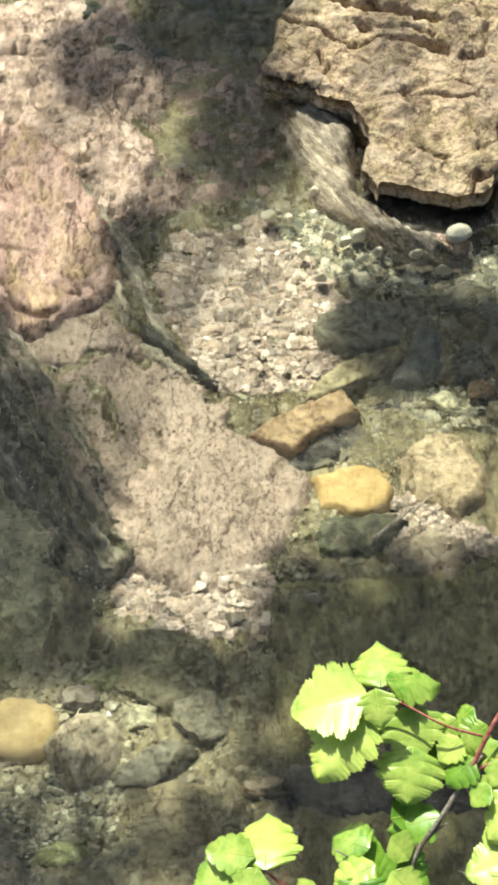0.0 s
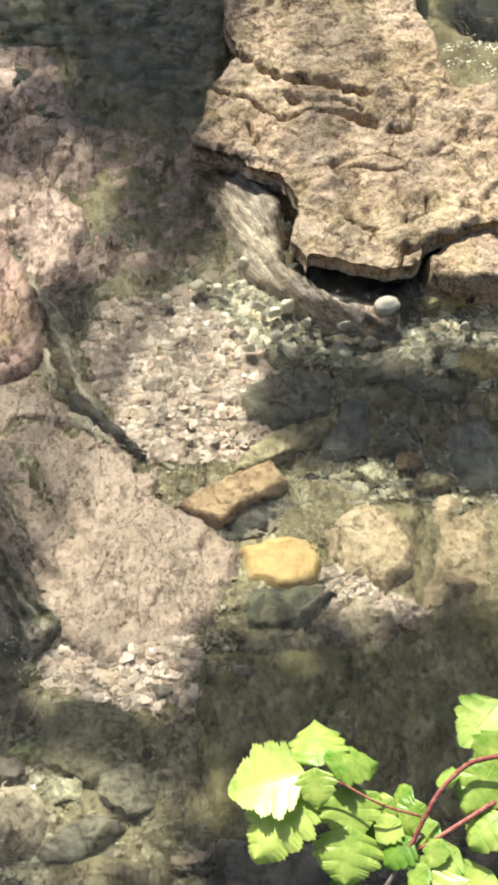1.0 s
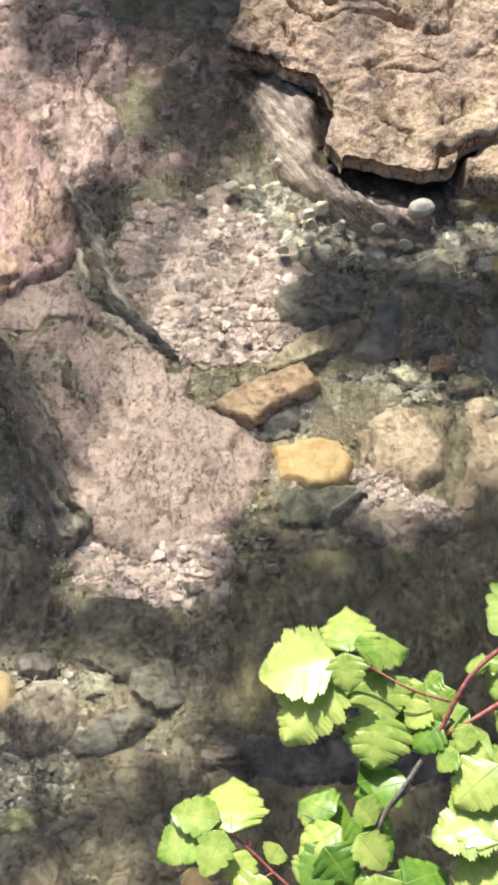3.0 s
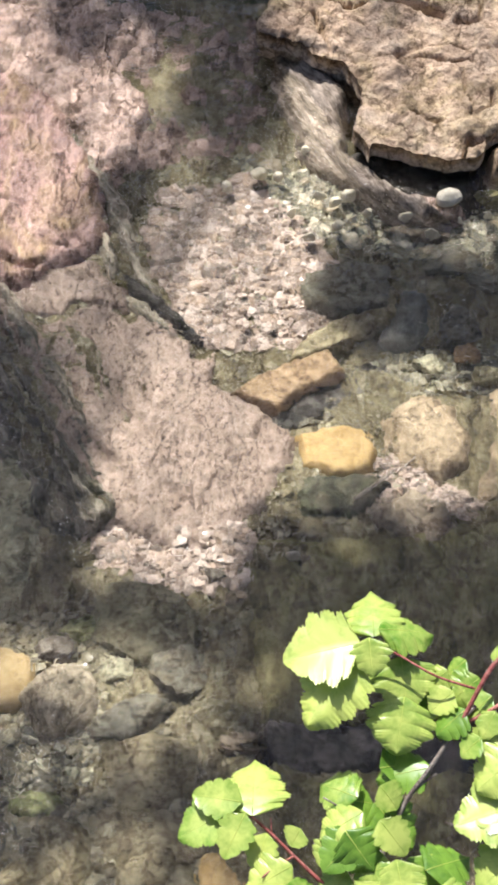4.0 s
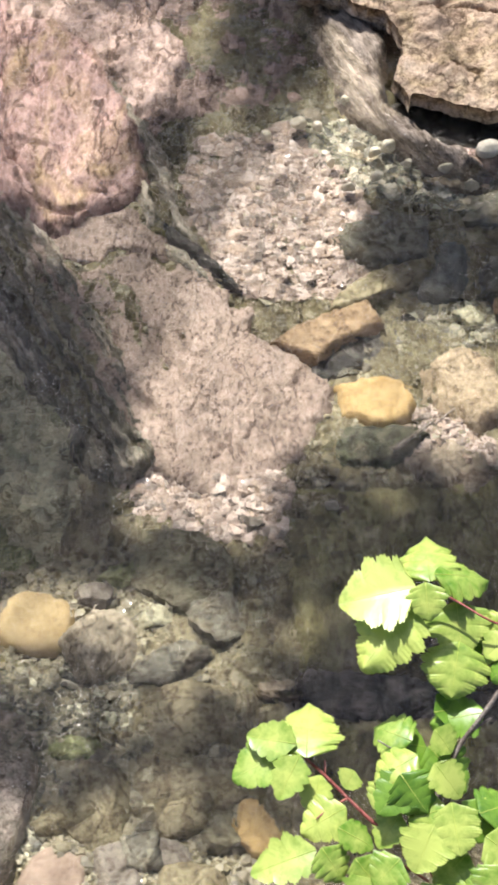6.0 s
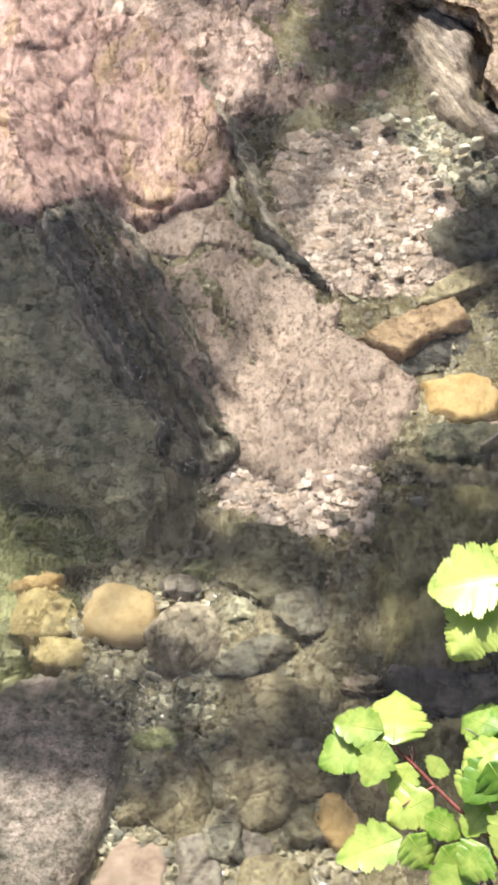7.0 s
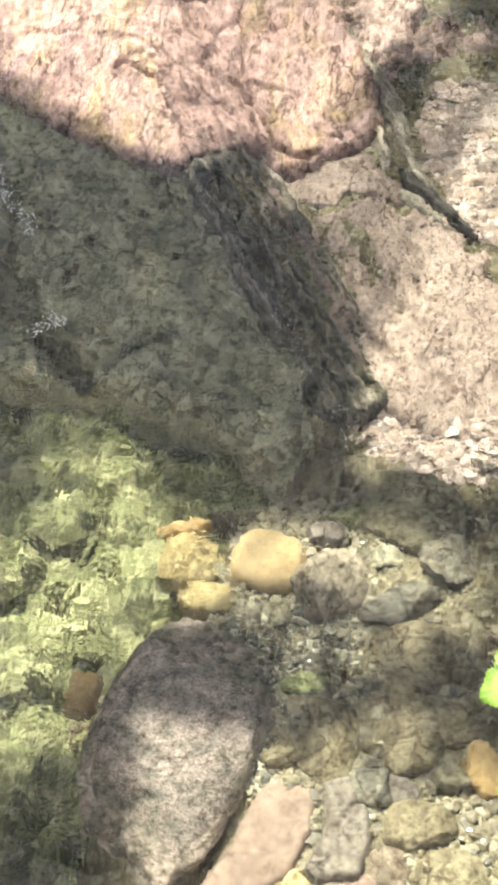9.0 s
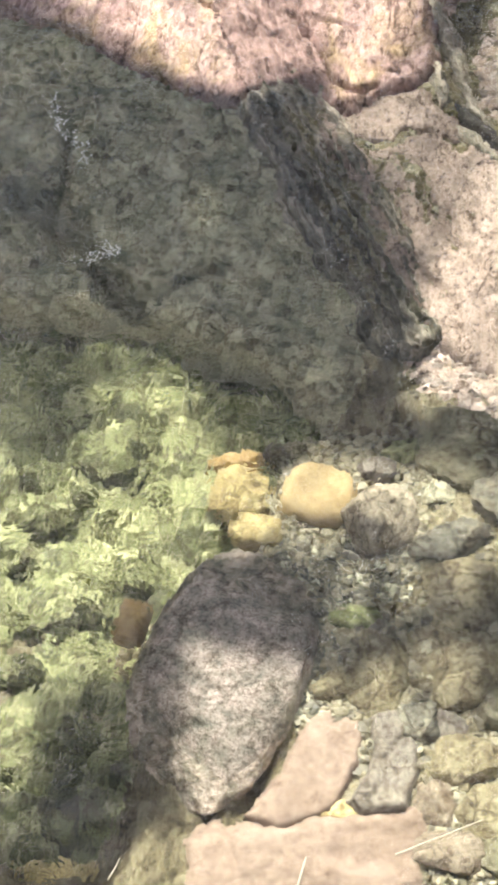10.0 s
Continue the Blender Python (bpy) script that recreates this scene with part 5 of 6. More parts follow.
stone("pale_pebble", 0.072, 1.904, (0.018, 0.008, 0.030), 24, WHITE, 213, "pale cream pebble lying on dark gravel", "pebble", level=4, cuts=2, square=2.3, sink=-0.4, group="pale pebbles below the ledge")
stone("pale_pebble", 0.101, 1.854, (0.020, 0.010, 0.031), 6, WHITE, 214, "pale cream pebble lying on dark gravel", "pebble", level=4, cuts=2, square=2.3, sink=-0.4, group="pale pebbles below the ledge")
stone("pale_pebble", 0.231, 1.986, (0.013, 0.007, 0.028), -27, WHITE, 215, "pale cream pebble lying on dark gravel", "pebble", level=4, cuts=2, square=2.3, sink=-0.4, group="pale pebbles below the ledge")
stone("pale_pebble", 0.521, 2.017, (0.022, 0.016, 0.032), 14, WHITE, 216, "pale cream pebble lying on dark gravel", "pebble", level=4, cuts=2, square=2.3, sink=-0.4, group="pale pebbles below the ledge")
stone("pale_pebble", 0.462, 1.918, (0.018, 0.010, 0.030), 29, WHITE, 217, "pale cream pebble lying on dark gravel", "pebble", level=4, cuts=2, square=2.3, sink=-0.4, group="pale pebbles below the ledge")
stone("pale_pebble", -0.037, 1.959, (0.020, 0.014, 0.031), -23, WHITE, 218, "pale cream pebble lying on dark gravel", "pebble", level=4, cuts=2, square=2.3, sink=-0.4, group="pale pebbles below the ledge")
stone("pale_pebble", 0.048, 1.987, (0.017, 0.015, 0.029), 3, WHITE, 219, "pale cream pebble lying on dark gravel", "pebble", level=4, cuts=2, square=2.3, sink=-0.4, group="pale pebbles below the ledge")
stone("pale_pebble", 0.347, 1.911, (0.017, 0.007, 0.029), -13, WHITE, 220, "pale cream pebble lying on dark gravel", "pebble", level=4, cuts=2, square=2.3, sink=-0.4, group="pale pebbles below the ledge")
stone("pale_pebble", 0.176, 1.901, (0.015, 0.008, 0.028), 32, WHITE, 221, "pale cream pebble lying on dark gravel", "pebble", level=4, cuts=2, square=2.3, sink=-0.4, group="pale pebbles below the ledge")
stone("pale_pebble", 0.251, 1.871, (0.017, 0.007, 0.029), -36, WHITE, 222, "pale cream pebble lying on dark gravel", "pebble", level=4, cuts=2, square=2.3, sink=-0.4, group="pale pebbles below the ledge")
stone("pale_pebble", 0.396, 1.925, (0.015, 0.007, 0.028), -2, WHITE, 223, "pale cream pebble lying on dark gravel", "pebble", level=4, cuts=2, square=2.3, sink=-0.4, group="pale pebbles below the ledge")
stone("pale_pebble", 0.142, 1.718, (0.022, 0.012, 0.030), 0, WHITE, 230, "pale cream pebble on the streambed", "pebble", level=4, cuts=2, square=2.3, sink=0.3, group="pale pebbles of the streambed")
stone("pale_pebble", -0.266, 0.947, (0.015, 0.006, 0.030), 0, WHITE, 231, "pale cream pebble on the streambed", "pebble", level=4, cuts=2, square=2.3, sink=0.3, group="pale pebbles of the streambed")
stone("pale_pebble", -0.258, 0.944, (0.018, 0.008, 0.030), 0, WHITE, 234, "pale cream pebble on the streambed", "pebble", level=4, cuts=2, square=2.3, sink=0.3, group="pale pebbles of the streambed")
stone("pale_pebble", 0.084, 1.247, (0.022, 0.010, 0.030), 0, WHITE, 235, "pale cream pebble on the streambed", "pebble", level=4, cuts=2, square=2.3, sink=0.3, group="pale pebbles of the streambed")
# gravel
gravel([(-0.137, 1.952), (-0.005, 1.995), (0.091, 1.907), (0.137, 1.784), (0.091, 1.632), (0.002, 1.630), (-0.070, 1.662), (-0.148, 1.778)], 4200, 0.0056, 0.0175, GRAVEL, 300, "pale tan gravel between slab and shaded stones")
gravel([(-0.015, 2.034), (0.140, 2.012), (0.292, 1.950), (0.531, 2.022), (0.602, 1.971), (0.529, 1.818), (0.382, 1.851), (0.213, 1.860), (0.101, 1.882)], 3400, 0.0051, 0.0125, DARKGRAVEL, 301, "dark gravel with pale grains below the ledge")
gravel([(0.040, 2.020), (0.140, 2.012), (0.200, 1.960), (0.292, 1.905), (0.400, 1.925), (0.531, 2.000), (0.580, 1.950), (0.529, 1.818), (0.382, 1.861), (0.213, 1.870), (0.101, 1.890)], 260, 0.009, 0.022, PALEGRAVEL, 310, "pale yellowish pebbles strewn over dark gravel", level=3)
gravel([(-0.196, 1.332), (-0.086, 1.300), (0.013, 1.288), (-0.001, 1.201), (-0.074, 1.199), (-0.174, 1.244)], 1700, 0.0056, 0.018, GRAVEL, 302, "pale gravel at the lower end of the slab")
gravel([(0.206, 1.413), (0.291, 1.405), (0.366, 1.366), (0.287, 1.309), (0.205, 1.332)], 850, 0.0051, 0.0125, GRAVEL, 303, "tan gravel between flat rocks")
gravel([(-0.352, 0.957), (-0.182, 0.962), (-0.176, 0.886), (-0.250, 0.872), (-0.256, 0.728), (-0.299, 0.717), (-0.318, 0.867)], 1530, 0.0043, 0.0109, DARKGRAVEL, 304, "dark gravel with bright grains beside the boulder")
gravel([(-0.275, 0.838), (-0.022, 0.868), (0.036, 0.528), (-0.232, 0.493)], 3740, 0.0051, 0.0156, MIDGRAVEL, 305, "tan gravel between the cobbles")
gravel([(0.207, 1.623), (0.514, 1.652), (0.505, 1.562), (0.259, 1.579)], 680, 0.0051, 0.0125, DARKGRAVEL, 306, "dark gravel along the yellowish slab")
gravel([(-0.395, 1.140), (-0.200, 1.143), (-0.179, 0.935), (-0.285, 0.914), (-0.361, 0.958)], 1190, 0.0051, 0.0125, MIDGRAVEL, 307, "tan gravel round the yellow cobble")
gravel([(-0.440, 0.958), (-0.353, 0.959), (-0.270, 0.916), (-0.290, 0.836), (-0.388, 0.876)], 700, 0.004, 0.011, MIDGRAVEL, 308, "brown gravel at the head of the boulder")
gravel([(-0.691, 2.182), (-0.096, 2.175), (0.295, 2.005), (0.285, 1.331), (0.005, 1.250), (0.002, 0.686), (-0.300, 0.664), (-0.341, 0.993), (-0.188, 1.206), (-0.475, 1.754)], 15000, 0.003, 0.009, MIDGRAVEL, 309, "fine tan grit scattered over the streambed", level=1)
# matte white shared by the foam and by specks that imitate glints
FOAM_AND_GLINT, fn, fl, fp = nodes_of("white_foam_and_glint")
fp.inputs["Base Color"].default_value, fp.inputs["Roughness"].default_value = (0.88, 0.83, 0.70, 1), 0.5
ft = noise_tex(fn, fl, fn.new("ShaderNodeTexCoord").outputs["Object"], 300, 4, 0.6)
fb = fn.new("ShaderNodeBump")
fb.inputs["Distance"].default_value = 0.003
fl.new(ft.outputs["Fac"], fb.inputs["Height"])
fl.new(fb.outputs[0], fp.inputs["Normal"])


def foam_and_glint_specks(points, count, wide, seed, label, size=1.0):
    """Broken white flecks strewn along a line of the running water: foam, and glints built solid."""
    rng = np.random.default_rng(seed)
    d, faces = BALLS[1]
    faces = np.array(faces)
    pts = np.array(points)
    verts, tris = [], []
    for k in range(count):
        u = rng.random() * (len(pts) - 1)
        i = min(int(u), len(pts) - 2)
        c = pts[i] + (pts[i + 1] - pts[i]) * (u - i) + rng.normal(size=3) * (wide, wide, 0.001)
        ahead = math.atan2(*(pts[i + 1] - pts[i])[1::-1]) + rng.normal() * 0.5
        p = d * (1 + 0.3 * rng.normal(size=(len(d), 1))) * rng.uniform((0.0006, 0.0004, 0.0004), (0.0034, 0.0014, 0.0008)) * size
        q, s = math.cos(ahead), math.sin(ahead)
        verts.append(np.stack([p[:, 0] * q - p[:, 1] * s, p[:, 0] * s + p[:, 1] * q, p[:, 2]], 1) + c)
        tris.append(faces + k * len(d))
    ob = part("foam_and_glint_flecks", mesh_from("foam_and_glint_flecks", np.concatenate(verts), np.concatenate(tris).tolist()), FOAM_AND_GLINT)
    return tagged(ob, label, "foam", kind="stuff")


foam_and_glint_specks([(0.480, 2.616, -0.070), (0.509, 2.642, -0.070), (0.547, 2.637, -0.070), (0.589, 2.618, -0.070)], 90, 0.006, 601, "white foam flecks beside the ledge")
foam_and_glint_specks([(0.488, 2.578, -0.070), (0.533, 2.596, -0.070), (0.568, 2.570, -0.070), (0.559, 2.545, -0.070)], 50, 0.006, 602, "sparse foam flecks beside the ledge")
# from here on the specks stand in for glints and sky reflections on ripples
foam_and_glint_specks([(-0.519, 1.714, -0.055), (-0.439, 1.590, -0.058), (-0.362, 1.461, -0.060), (-0.300, 1.365, -0.060), (-0.241, 1.272, -0.062), (-0.205, 1.206, -0.066)], 80, 0.009, 603, "solid white specks standing in for glints along the ridged rock", 0.65)
foam_and_glint_specks([(-0.842, 1.718, -0.070), (-0.816, 1.659, -0.070), (-0.801, 1.631, -0.070), (-0.765, 1.610, -0.070), (-0.756, 1.570, -0.070)], 130, 0.007, 604, "solid white specks standing in for reflections over the shelf")
foam_and_glint_specks([(-0.723, 1.383, -0.070), (-0.690, 1.415, -0.070), (-0.676, 1.398, -0.070)], 80, 0.007, 605, "solid white specks standing in for reflections on the pool")
foam_and_glint_specks([(-0.300, 0.760, -0.066), (-0.285, 0.830, -0.066), (-0.262, 0.905, -0.066), (-0.215, 0.935, -0.066)], 110, 0.020, 607, "solid white specks standing in for glints over dark gravel", 0.55)
foam_and_glint_specks([(0.150, 1.690, -0.049), (0.280, 1.640, -0.049), (0.437, 1.637, -0.049)], 90, 0.05, 608, "solid white specks standing in for glints by the dark stones", 0.5)
foam_and_glint_specks([(-0.150, 2.400, -0.049), (0.021, 2.215, -0.049), (0.138, 2.012, -0.049), (0.480, 1.900, -0.049)], 120, 0.07, 606, "solid white specks standing in for glints on the shaded shallow water", 0.55)
foam_and_glint_specks([(-0.300, 2.050, -0.049), (-0.180, 1.800, -0.049), (-0.060, 1.640, -0.049)], 60, 0.03, 609, "solid white specks standing in for glints between rocks", 0.5)
TWIG = rock_mat("dead_twig", (0.12, 0.09, 0.07), (0.25, 0.21, 0.17), (0.40, 0.36, 0.30), None, size=0.2, bump=0.5)
STRAW = rock_mat("dry_straw", (0.42, 0.36, 0.25), (0.58, 0.52, 0.38), (0.70, 0.64, 0.50), None, size=0.2, bump=0.2, veins=0.0)


def loose_stem(name, points, r0, r1, material, label, category):
    """A thin loose stem lying on the bed."""
    fine = []
    for a, b in zip(points, points[1:]):
        fine += [Vector(a).lerp(Vector(b), k / 4) for k in range(4)]
    fine.append(Vector(points[-1]))
    rad = [r0 + (r1 - r0) * i / (len(fine) - 1) for i in range(len(fine))]
    return tagged(part(name, mesh_from(name, *tube(fine, rad, 7)), material), label, category)


loose_stem("twig", [(0.174, 1.341, -0.075), (0.194, 1.356, -0.070), (0.211, 1.372, -0.068), (0.237, 1.398, -0.070)], 0.004, 0.002, TWIG, "short dark dead twig lying on stones", "twig")
loose_stem("grass_blade", [(-0.272, 0.449, -0.070), (-0.268, 0.475, -0.060), (-0.263, 0.502, -0.050)], 0.0022, 0.0008, STRAW, "pale dry grass blade lying on cobbles", "grass")
loose_stem("grass_blade", [(-0.156, 0.522, -0.060), (-0.117, 0.543, -0.055), (-0.055, 0.577, -0.050)], 0.0014, 0.0006, STRAW, "pale dry grass blade lying on cobbles", "grass")
loose_stem("grass_blade", [(-0.500, 0.444, -0.060), (-0.492, 0.461, -0.055), (-0.489, 0.470, -0.050)], 0.0012, 0.0006, STRAW, "pale dry grass blade lying on cobbles", "grass")
loose_stem("twig", [(0.237, 1.390, -0.070), (0.254, 1.409, -0.068), (0.265, 1.418, -0.066)], 0.002, 0.001, TWIG, "tip of a dead twig on stones", "twig")
# ---- shrub on the near bank ----
def leaf_mat(name, dark, light):
    m, n, l, p = nodes_of(name)
    info = n.new("ShaderNodeObjectInfo")
    co = n.new("ShaderNodeTexCoord")
    g = noise_tex(n, l, co.outputs["Object"], 75, 5, 0.65, 0.6)
    mid = n.new("ShaderNodeVectorMath")
    mid.operation = "SUBTRACT"
    l.new(co.outputs["Generated"], mid.inputs[0])
    mid.inputs[1].default_value = (0.45, 0.5, 0.5)
    rim = n.new("ShaderNodeVectorMath")
    rim.operation = "LENGTH"
    l.new(mid.outputs[0], rim.inputs[0])
    tone = n.new("ShaderNodeMath")
    tone.operation = "MULTIPLY_ADD"
    l.new(g.outputs["Fac"], tone.inputs[0])
    tone.inputs[1].default_value = 1.1
    own = n.new("ShaderNodeMath")
    own.operation = "MULTIPLY_ADD"
    l.new(info.outputs["Random"], own.inputs[0])
    own.inputs[1].default_value, own.inputs[2].default_value = 0.35, 0.12
    l.new(own.outputs[0], tone.inputs[2])
    add = n.new("ShaderNodeMath")
    add.operation = "MULTIPLY_ADD"
    l.new(rim.outputs["Value"], add.inputs[0])
    add.inputs[1].default_value = -0.55
    l.new(tone.outputs[0], add.inputs[2])
    r = ramp(n, (0.20, dark), (0.80, light))
    l.new(add.outputs[0], r.inputs["Fac"])
    l.new(r.outputs["Color"], p.inputs["Base Color"])
    p.inputs["Roughness"].default_value = 0.33
    b = n.new("ShaderNodeBump")
    b.inputs["Strength"].default_value, b.inputs["Distance"].default_value = 0.3, 0.001
    l.new(g.outputs["Fac"], b.inputs["Height"])
    l.new(b.outputs[0], p.inputs["Normal"])
    tr = n.new("ShaderNodeBsdfTranslucent")
    l.new(r.outputs["Color"], tr.inputs["Color"])
    mx = n.new("ShaderNodeMixShader")
    mx.inputs[0].default_value = 0.35
    l.new(p.outputs[0], mx.inputs[1])
    l.new(tr.outputs[0], mx.inputs[2])
    l.new(mx.outputs[0], n["Material Output"].inputs["Surface"])
    return m


LEAF = leaf_mat("young_leaf", (0.110, 0.270, 0.012), (0.560, 0.640, 0.150))
OLDLEAF = leaf_mat("older_leaf", (0.050, 0.150, 0.012), (0.230, 0.390, 0.045))
RIB = leaf_mat("pale_leaf_rib", (0.36, 0.48, 0.07), (0.58, 0.64, 0.14))
STEM = rock_mat("red_stem", (0.24, 0.06, 0.05), (0.40, 0.13, 0.11), (0.50, 0.24, 0.18), None, size=0.2, bump=0.2)


def leaf_mesh(length, width, seed):
    """A toothed leaflet, folded along its midrib, with side veins pressed in and a drooping tip; lies along +x, face up."""
    rng = np.random.default_rng(seed)
    rows, cols, lobes = 90, 6, 4.4
    curl, fold = rng.uniform(0.10, 0.35), rng.uniform(0.02, 0.16)
    droop = rng.uniform(-0.05, 0.30)
    tooth = rng.uniform(0.5, 1.2, (2, 20))
    lobe = rng.uniform(0.5, 1.25, (2, 8))
    wave = rng.uniform(0, 6.28, 2)
    verts, faces = [], []
    for i in range(rows + 1):
        u = i / rows
        prof = (math.sin(math.pi * min(1.0, 0.06 + u ** 0.74 * 0.94)) ** 0.62) * (1.0 - 0.16 * u)
        for j in range(-cols, cols + 1):
            sgn = 1 if j >= 0 else -1
            s = abs(j) / cols
            flank = 0 if sgn > 0 else 1
            big = u * lobes + 0.35 * flank
            kb, big = int(big), big - math.floor(big)
            small = u * lobes * 4 + 0.35 * flank
            ks, small = int(small), small - math.floor(small)
            bay = math.sin(math.pi * big ** 1.35) ** 0.7
            half = 0.5 * width * prof * (0.76 + 0.22 * lobe[flank, kb] * bay)
            point = 0.5 * width * prof ** 0.5 * 0.11 * tooth[flank, ks] * (small / 0.7 if small < 0.7 else (1 - small) / 0.3)
            y = sgn * (s * half + s ** 7 * point)
            x = length * (u + 0.10 * s * s * (1 - u))
            vein = 0.0022 * length * math.sin(2 * math.pi * (u * lobes - s * 0.9)) * s * (1 - 0.4 * s) + 0.02 * length * math.sin(5 * u + wave[flank]) * s * s
            z = fold * abs(y) - curl * u * u * length * 0.5 - droop * s * s * width * 0.5 + vein
            verts.append((x, y, z))
    k = 2 * cols + 1
    for i in range(rows):
        for j in range(k - 1):
            faces.append([i * k + j, i * k + j + 1, (i + 1) * k + j + 1, (i + 1) * k + j])
    n = len(verts)
    thick = 0.0005
    verts += [(x, y, z - thick) for x, y, z in verts]
    faces += [[q + n for q in f[::-1]] for f in faces]
    return mesh_from("leaf", verts, faces)


def leaf(parent, a, b, width, seed, material=None, lean=0.0):
    """A leaf from its stalk end a to its tip b."""
    a, b = Vector(a), Vector(b)
    x = b - a
    ob = part("leaf", leaf_mesh(x.length, width, seed), material or LEAF, parent)
    x.normalize()
    up = Vector((-0.14 + 0.2 * math.sin(seed * 2.1), 0.02 + 0.2 * math.cos(seed * 1.7), 1.0))
    y = up.cross(x).normalized()
    z = x.cross(y)
    ob.matrix_local = Matrix.Translation(a) @ Matrix((x, y, z)).transposed().to_4x4()
    curl = np.random.default_rng(seed).uniform(0.10, 0.35)
    span = (b - a).length
    line = [Vector((span * u, 0, 0.0001 - curl * u * u * span * 0.5)) for u in (0.0, 0.2, 0.4, 0.6, 0.8, 0.94)]
    part("midrib", mesh_from("midrib", *tube(line, [0.0005, 0.0004, 0.0003, 0.0002, 0.0002, 0.0001], 6)), RIB, ob)
    return ob


def stem(parent, points, r0, r1, material, name="stem"):
    """A thin bent stem."""
    fine = []
    for p, q in zip(points, points[1:]):
        for i in range(4):
            fine.append(Vector(p).lerp(Vector(q), i / 4))
    fine.append(Vector(points[-1]))
    for _ in range(2):
        fine = [fine[0]] + [(fine[i - 1] + fine[i] * 2 + fine[i + 1]) / 4 for i in range(1, len(fine) - 1)] + [fine[-1]]
    rad = [r0 + (r1 - r0) * i / (len(fine) - 1) for i in range(len(fine))]
    return part(name, mesh_from(name, *tube(fine, rad, 8)), material, parent)


shrub = new("shrub")
tagged(shrub, "leafy shrub with bright yellow-green toothed leaves and red stems", "shrub")
leaf(shrub, (0.115, 0.622, 0.775), (0.049, 0.611, 0.765), 0.079, 1, LEAF)
leaf(shrub, (0.113, 0.615, 0.765), (0.071, 0.555, 0.755), 0.069, 2, LEAF)
leaf(shrub, (0.127, 0.629, 0.775), (0.125, 0.683, 0.765), 0.058, 3, LEAF)
leaf(shrub, (0.131, 0.635, 0.777), (0.182, 0.644, 0.767), 0.051, 4, LEAF)
leaf(shrub, (0.122, 0.622, 0.785), (0.125, 0.591, 0.775), 0.039, 5, LEAF)
leaf(shrub, (0.152, 0.622, 0.755), (0.157, 0.577, 0.745), 0.061, 6, LEAF)
leaf(shrub, (0.155, 0.588, 0.745), (0.149, 0.541, 0.735), 0.069, 7, LEAF)
leaf(shrub, (0.129, 0.611, 0.745), (0.142, 0.601, 0.735), 0.026, 8, OLDLEAF)
leaf(shrub, (0.169, 0.619, 0.735), (0.156, 0.579, 0.725), 0.039, 9, OLDLEAF)
leaf(shrub, (0.192, 0.610, 0.755), (0.173, 0.597, 0.745), 0.030, 10, LEAF)
leaf(shrub, (0.208, 0.621, 0.755), (0.192, 0.610, 0.745), 0.026, 11, LEAF)
leaf(shrub, (0.196, 0.590, 0.755), (0.176, 0.575, 0.745), 0.033, 12, LEAF)
leaf(shrub, (0.219, 0.604, 0.755), (0.192, 0.584, 0.745), 0.041, 13, LEAF)
leaf(shrub, (0.206, 0.573, 0.755), (0.180, 0.555, 0.745), 0.039, 14, OLDLEAF)
leaf(shrub, (0.218, 0.547, 0.755), (0.200, 0.535, 0.745), 0.029, 15, LEAF)
leaf(shrub, (0.244, 0.564, 0.755), (0.214, 0.541, 0.745), 0.046, 16, LEAF)
leaf(shrub, (0.251, 0.535, 0.755), (0.213, 0.506, 0.745), 0.059, 17, LEAF)
leaf(shrub, (0.229, 0.587, 0.755), (0.208, 0.572, 0.745), 0.033, 18, LEAF)
leaf(shrub, (0.021, 0.510, 0.685), (-0.035, 0.484, 0.675), 0.061, 19, LEAF)
leaf(shrub, (0.020, 0.507, 0.697), (-0.024, 0.518, 0.687), 0.041, 20, LEAF)
leaf(shrub, (0.029, 0.496, 0.695), (0.029, 0.559, 0.685), 0.066, 21, LEAF)
leaf(shrub, (0.023, 0.497, 0.697), (0.006, 0.460, 0.687), 0.036, 22, LEAF)
leaf(shrub, (0.042, 0.485, 0.685), (0.033, 0.452, 0.675), 0.033, 23, LEAF)
leaf(shrub, (0.064, 0.457, 0.685), (0.026, 0.436, 0.675), 0.046, 24, LEAF)
leaf(shrub, (0.057, 0.436, 0.690), (0.089, 0.425, 0.680), 0.032, 25, LEAF)
leaf(shrub, (0.110, 0.454, 0.685), (0.091, 0.427, 0.675), 0.039, 26, LEAF)
leaf(shrub, (0.040, 0.422, 0.675), (-0.015, 0.403, 0.665), 0.047, 27, LEAF)
leaf(shrub, (0.044, 0.420, 0.685), (0.064, 0.396, 0.675), 0.038, 28, LEAF)
leaf(shrub, (0.072, 0.412, 0.685), (0.092, 0.392, 0.675), 0.033, 29, LEAF)
leaf(shrub, (0.070, 0.486, 0.695), (0.062, 0.474, 0.685), 0.029, 30, LEAF)
leaf(shrub, (0.117, 0.507, 0.715), (0.084, 0.526, 0.705), 0.049, 31, LEAF)
leaf(shrub, (0.113, 0.509, 0.705), (0.133, 0.512, 0.695), 0.039, 32, OLDLEAF)
leaf(shrub, (0.121, 0.492, 0.720), (0.084, 0.472, 0.710), 0.056, 33, LEAF)
leaf(shrub, (0.117, 0.477, 0.715), (0.089, 0.444, 0.705), 0.046, 34, OLDLEAF)
leaf(shrub, (0.106, 0.472, 0.725), (0.130, 0.442, 0.715), 0.049, 35, OLDLEAF)
leaf(shrub, (0.132, 0.508, 0.705), (0.166, 0.473, 0.695), 0.053, 36, OLDLEAF)
leaf(shrub, (0.135, 0.514, 0.725), (0.152, 0.499, 0.715), 0.039, 37, LEAF)
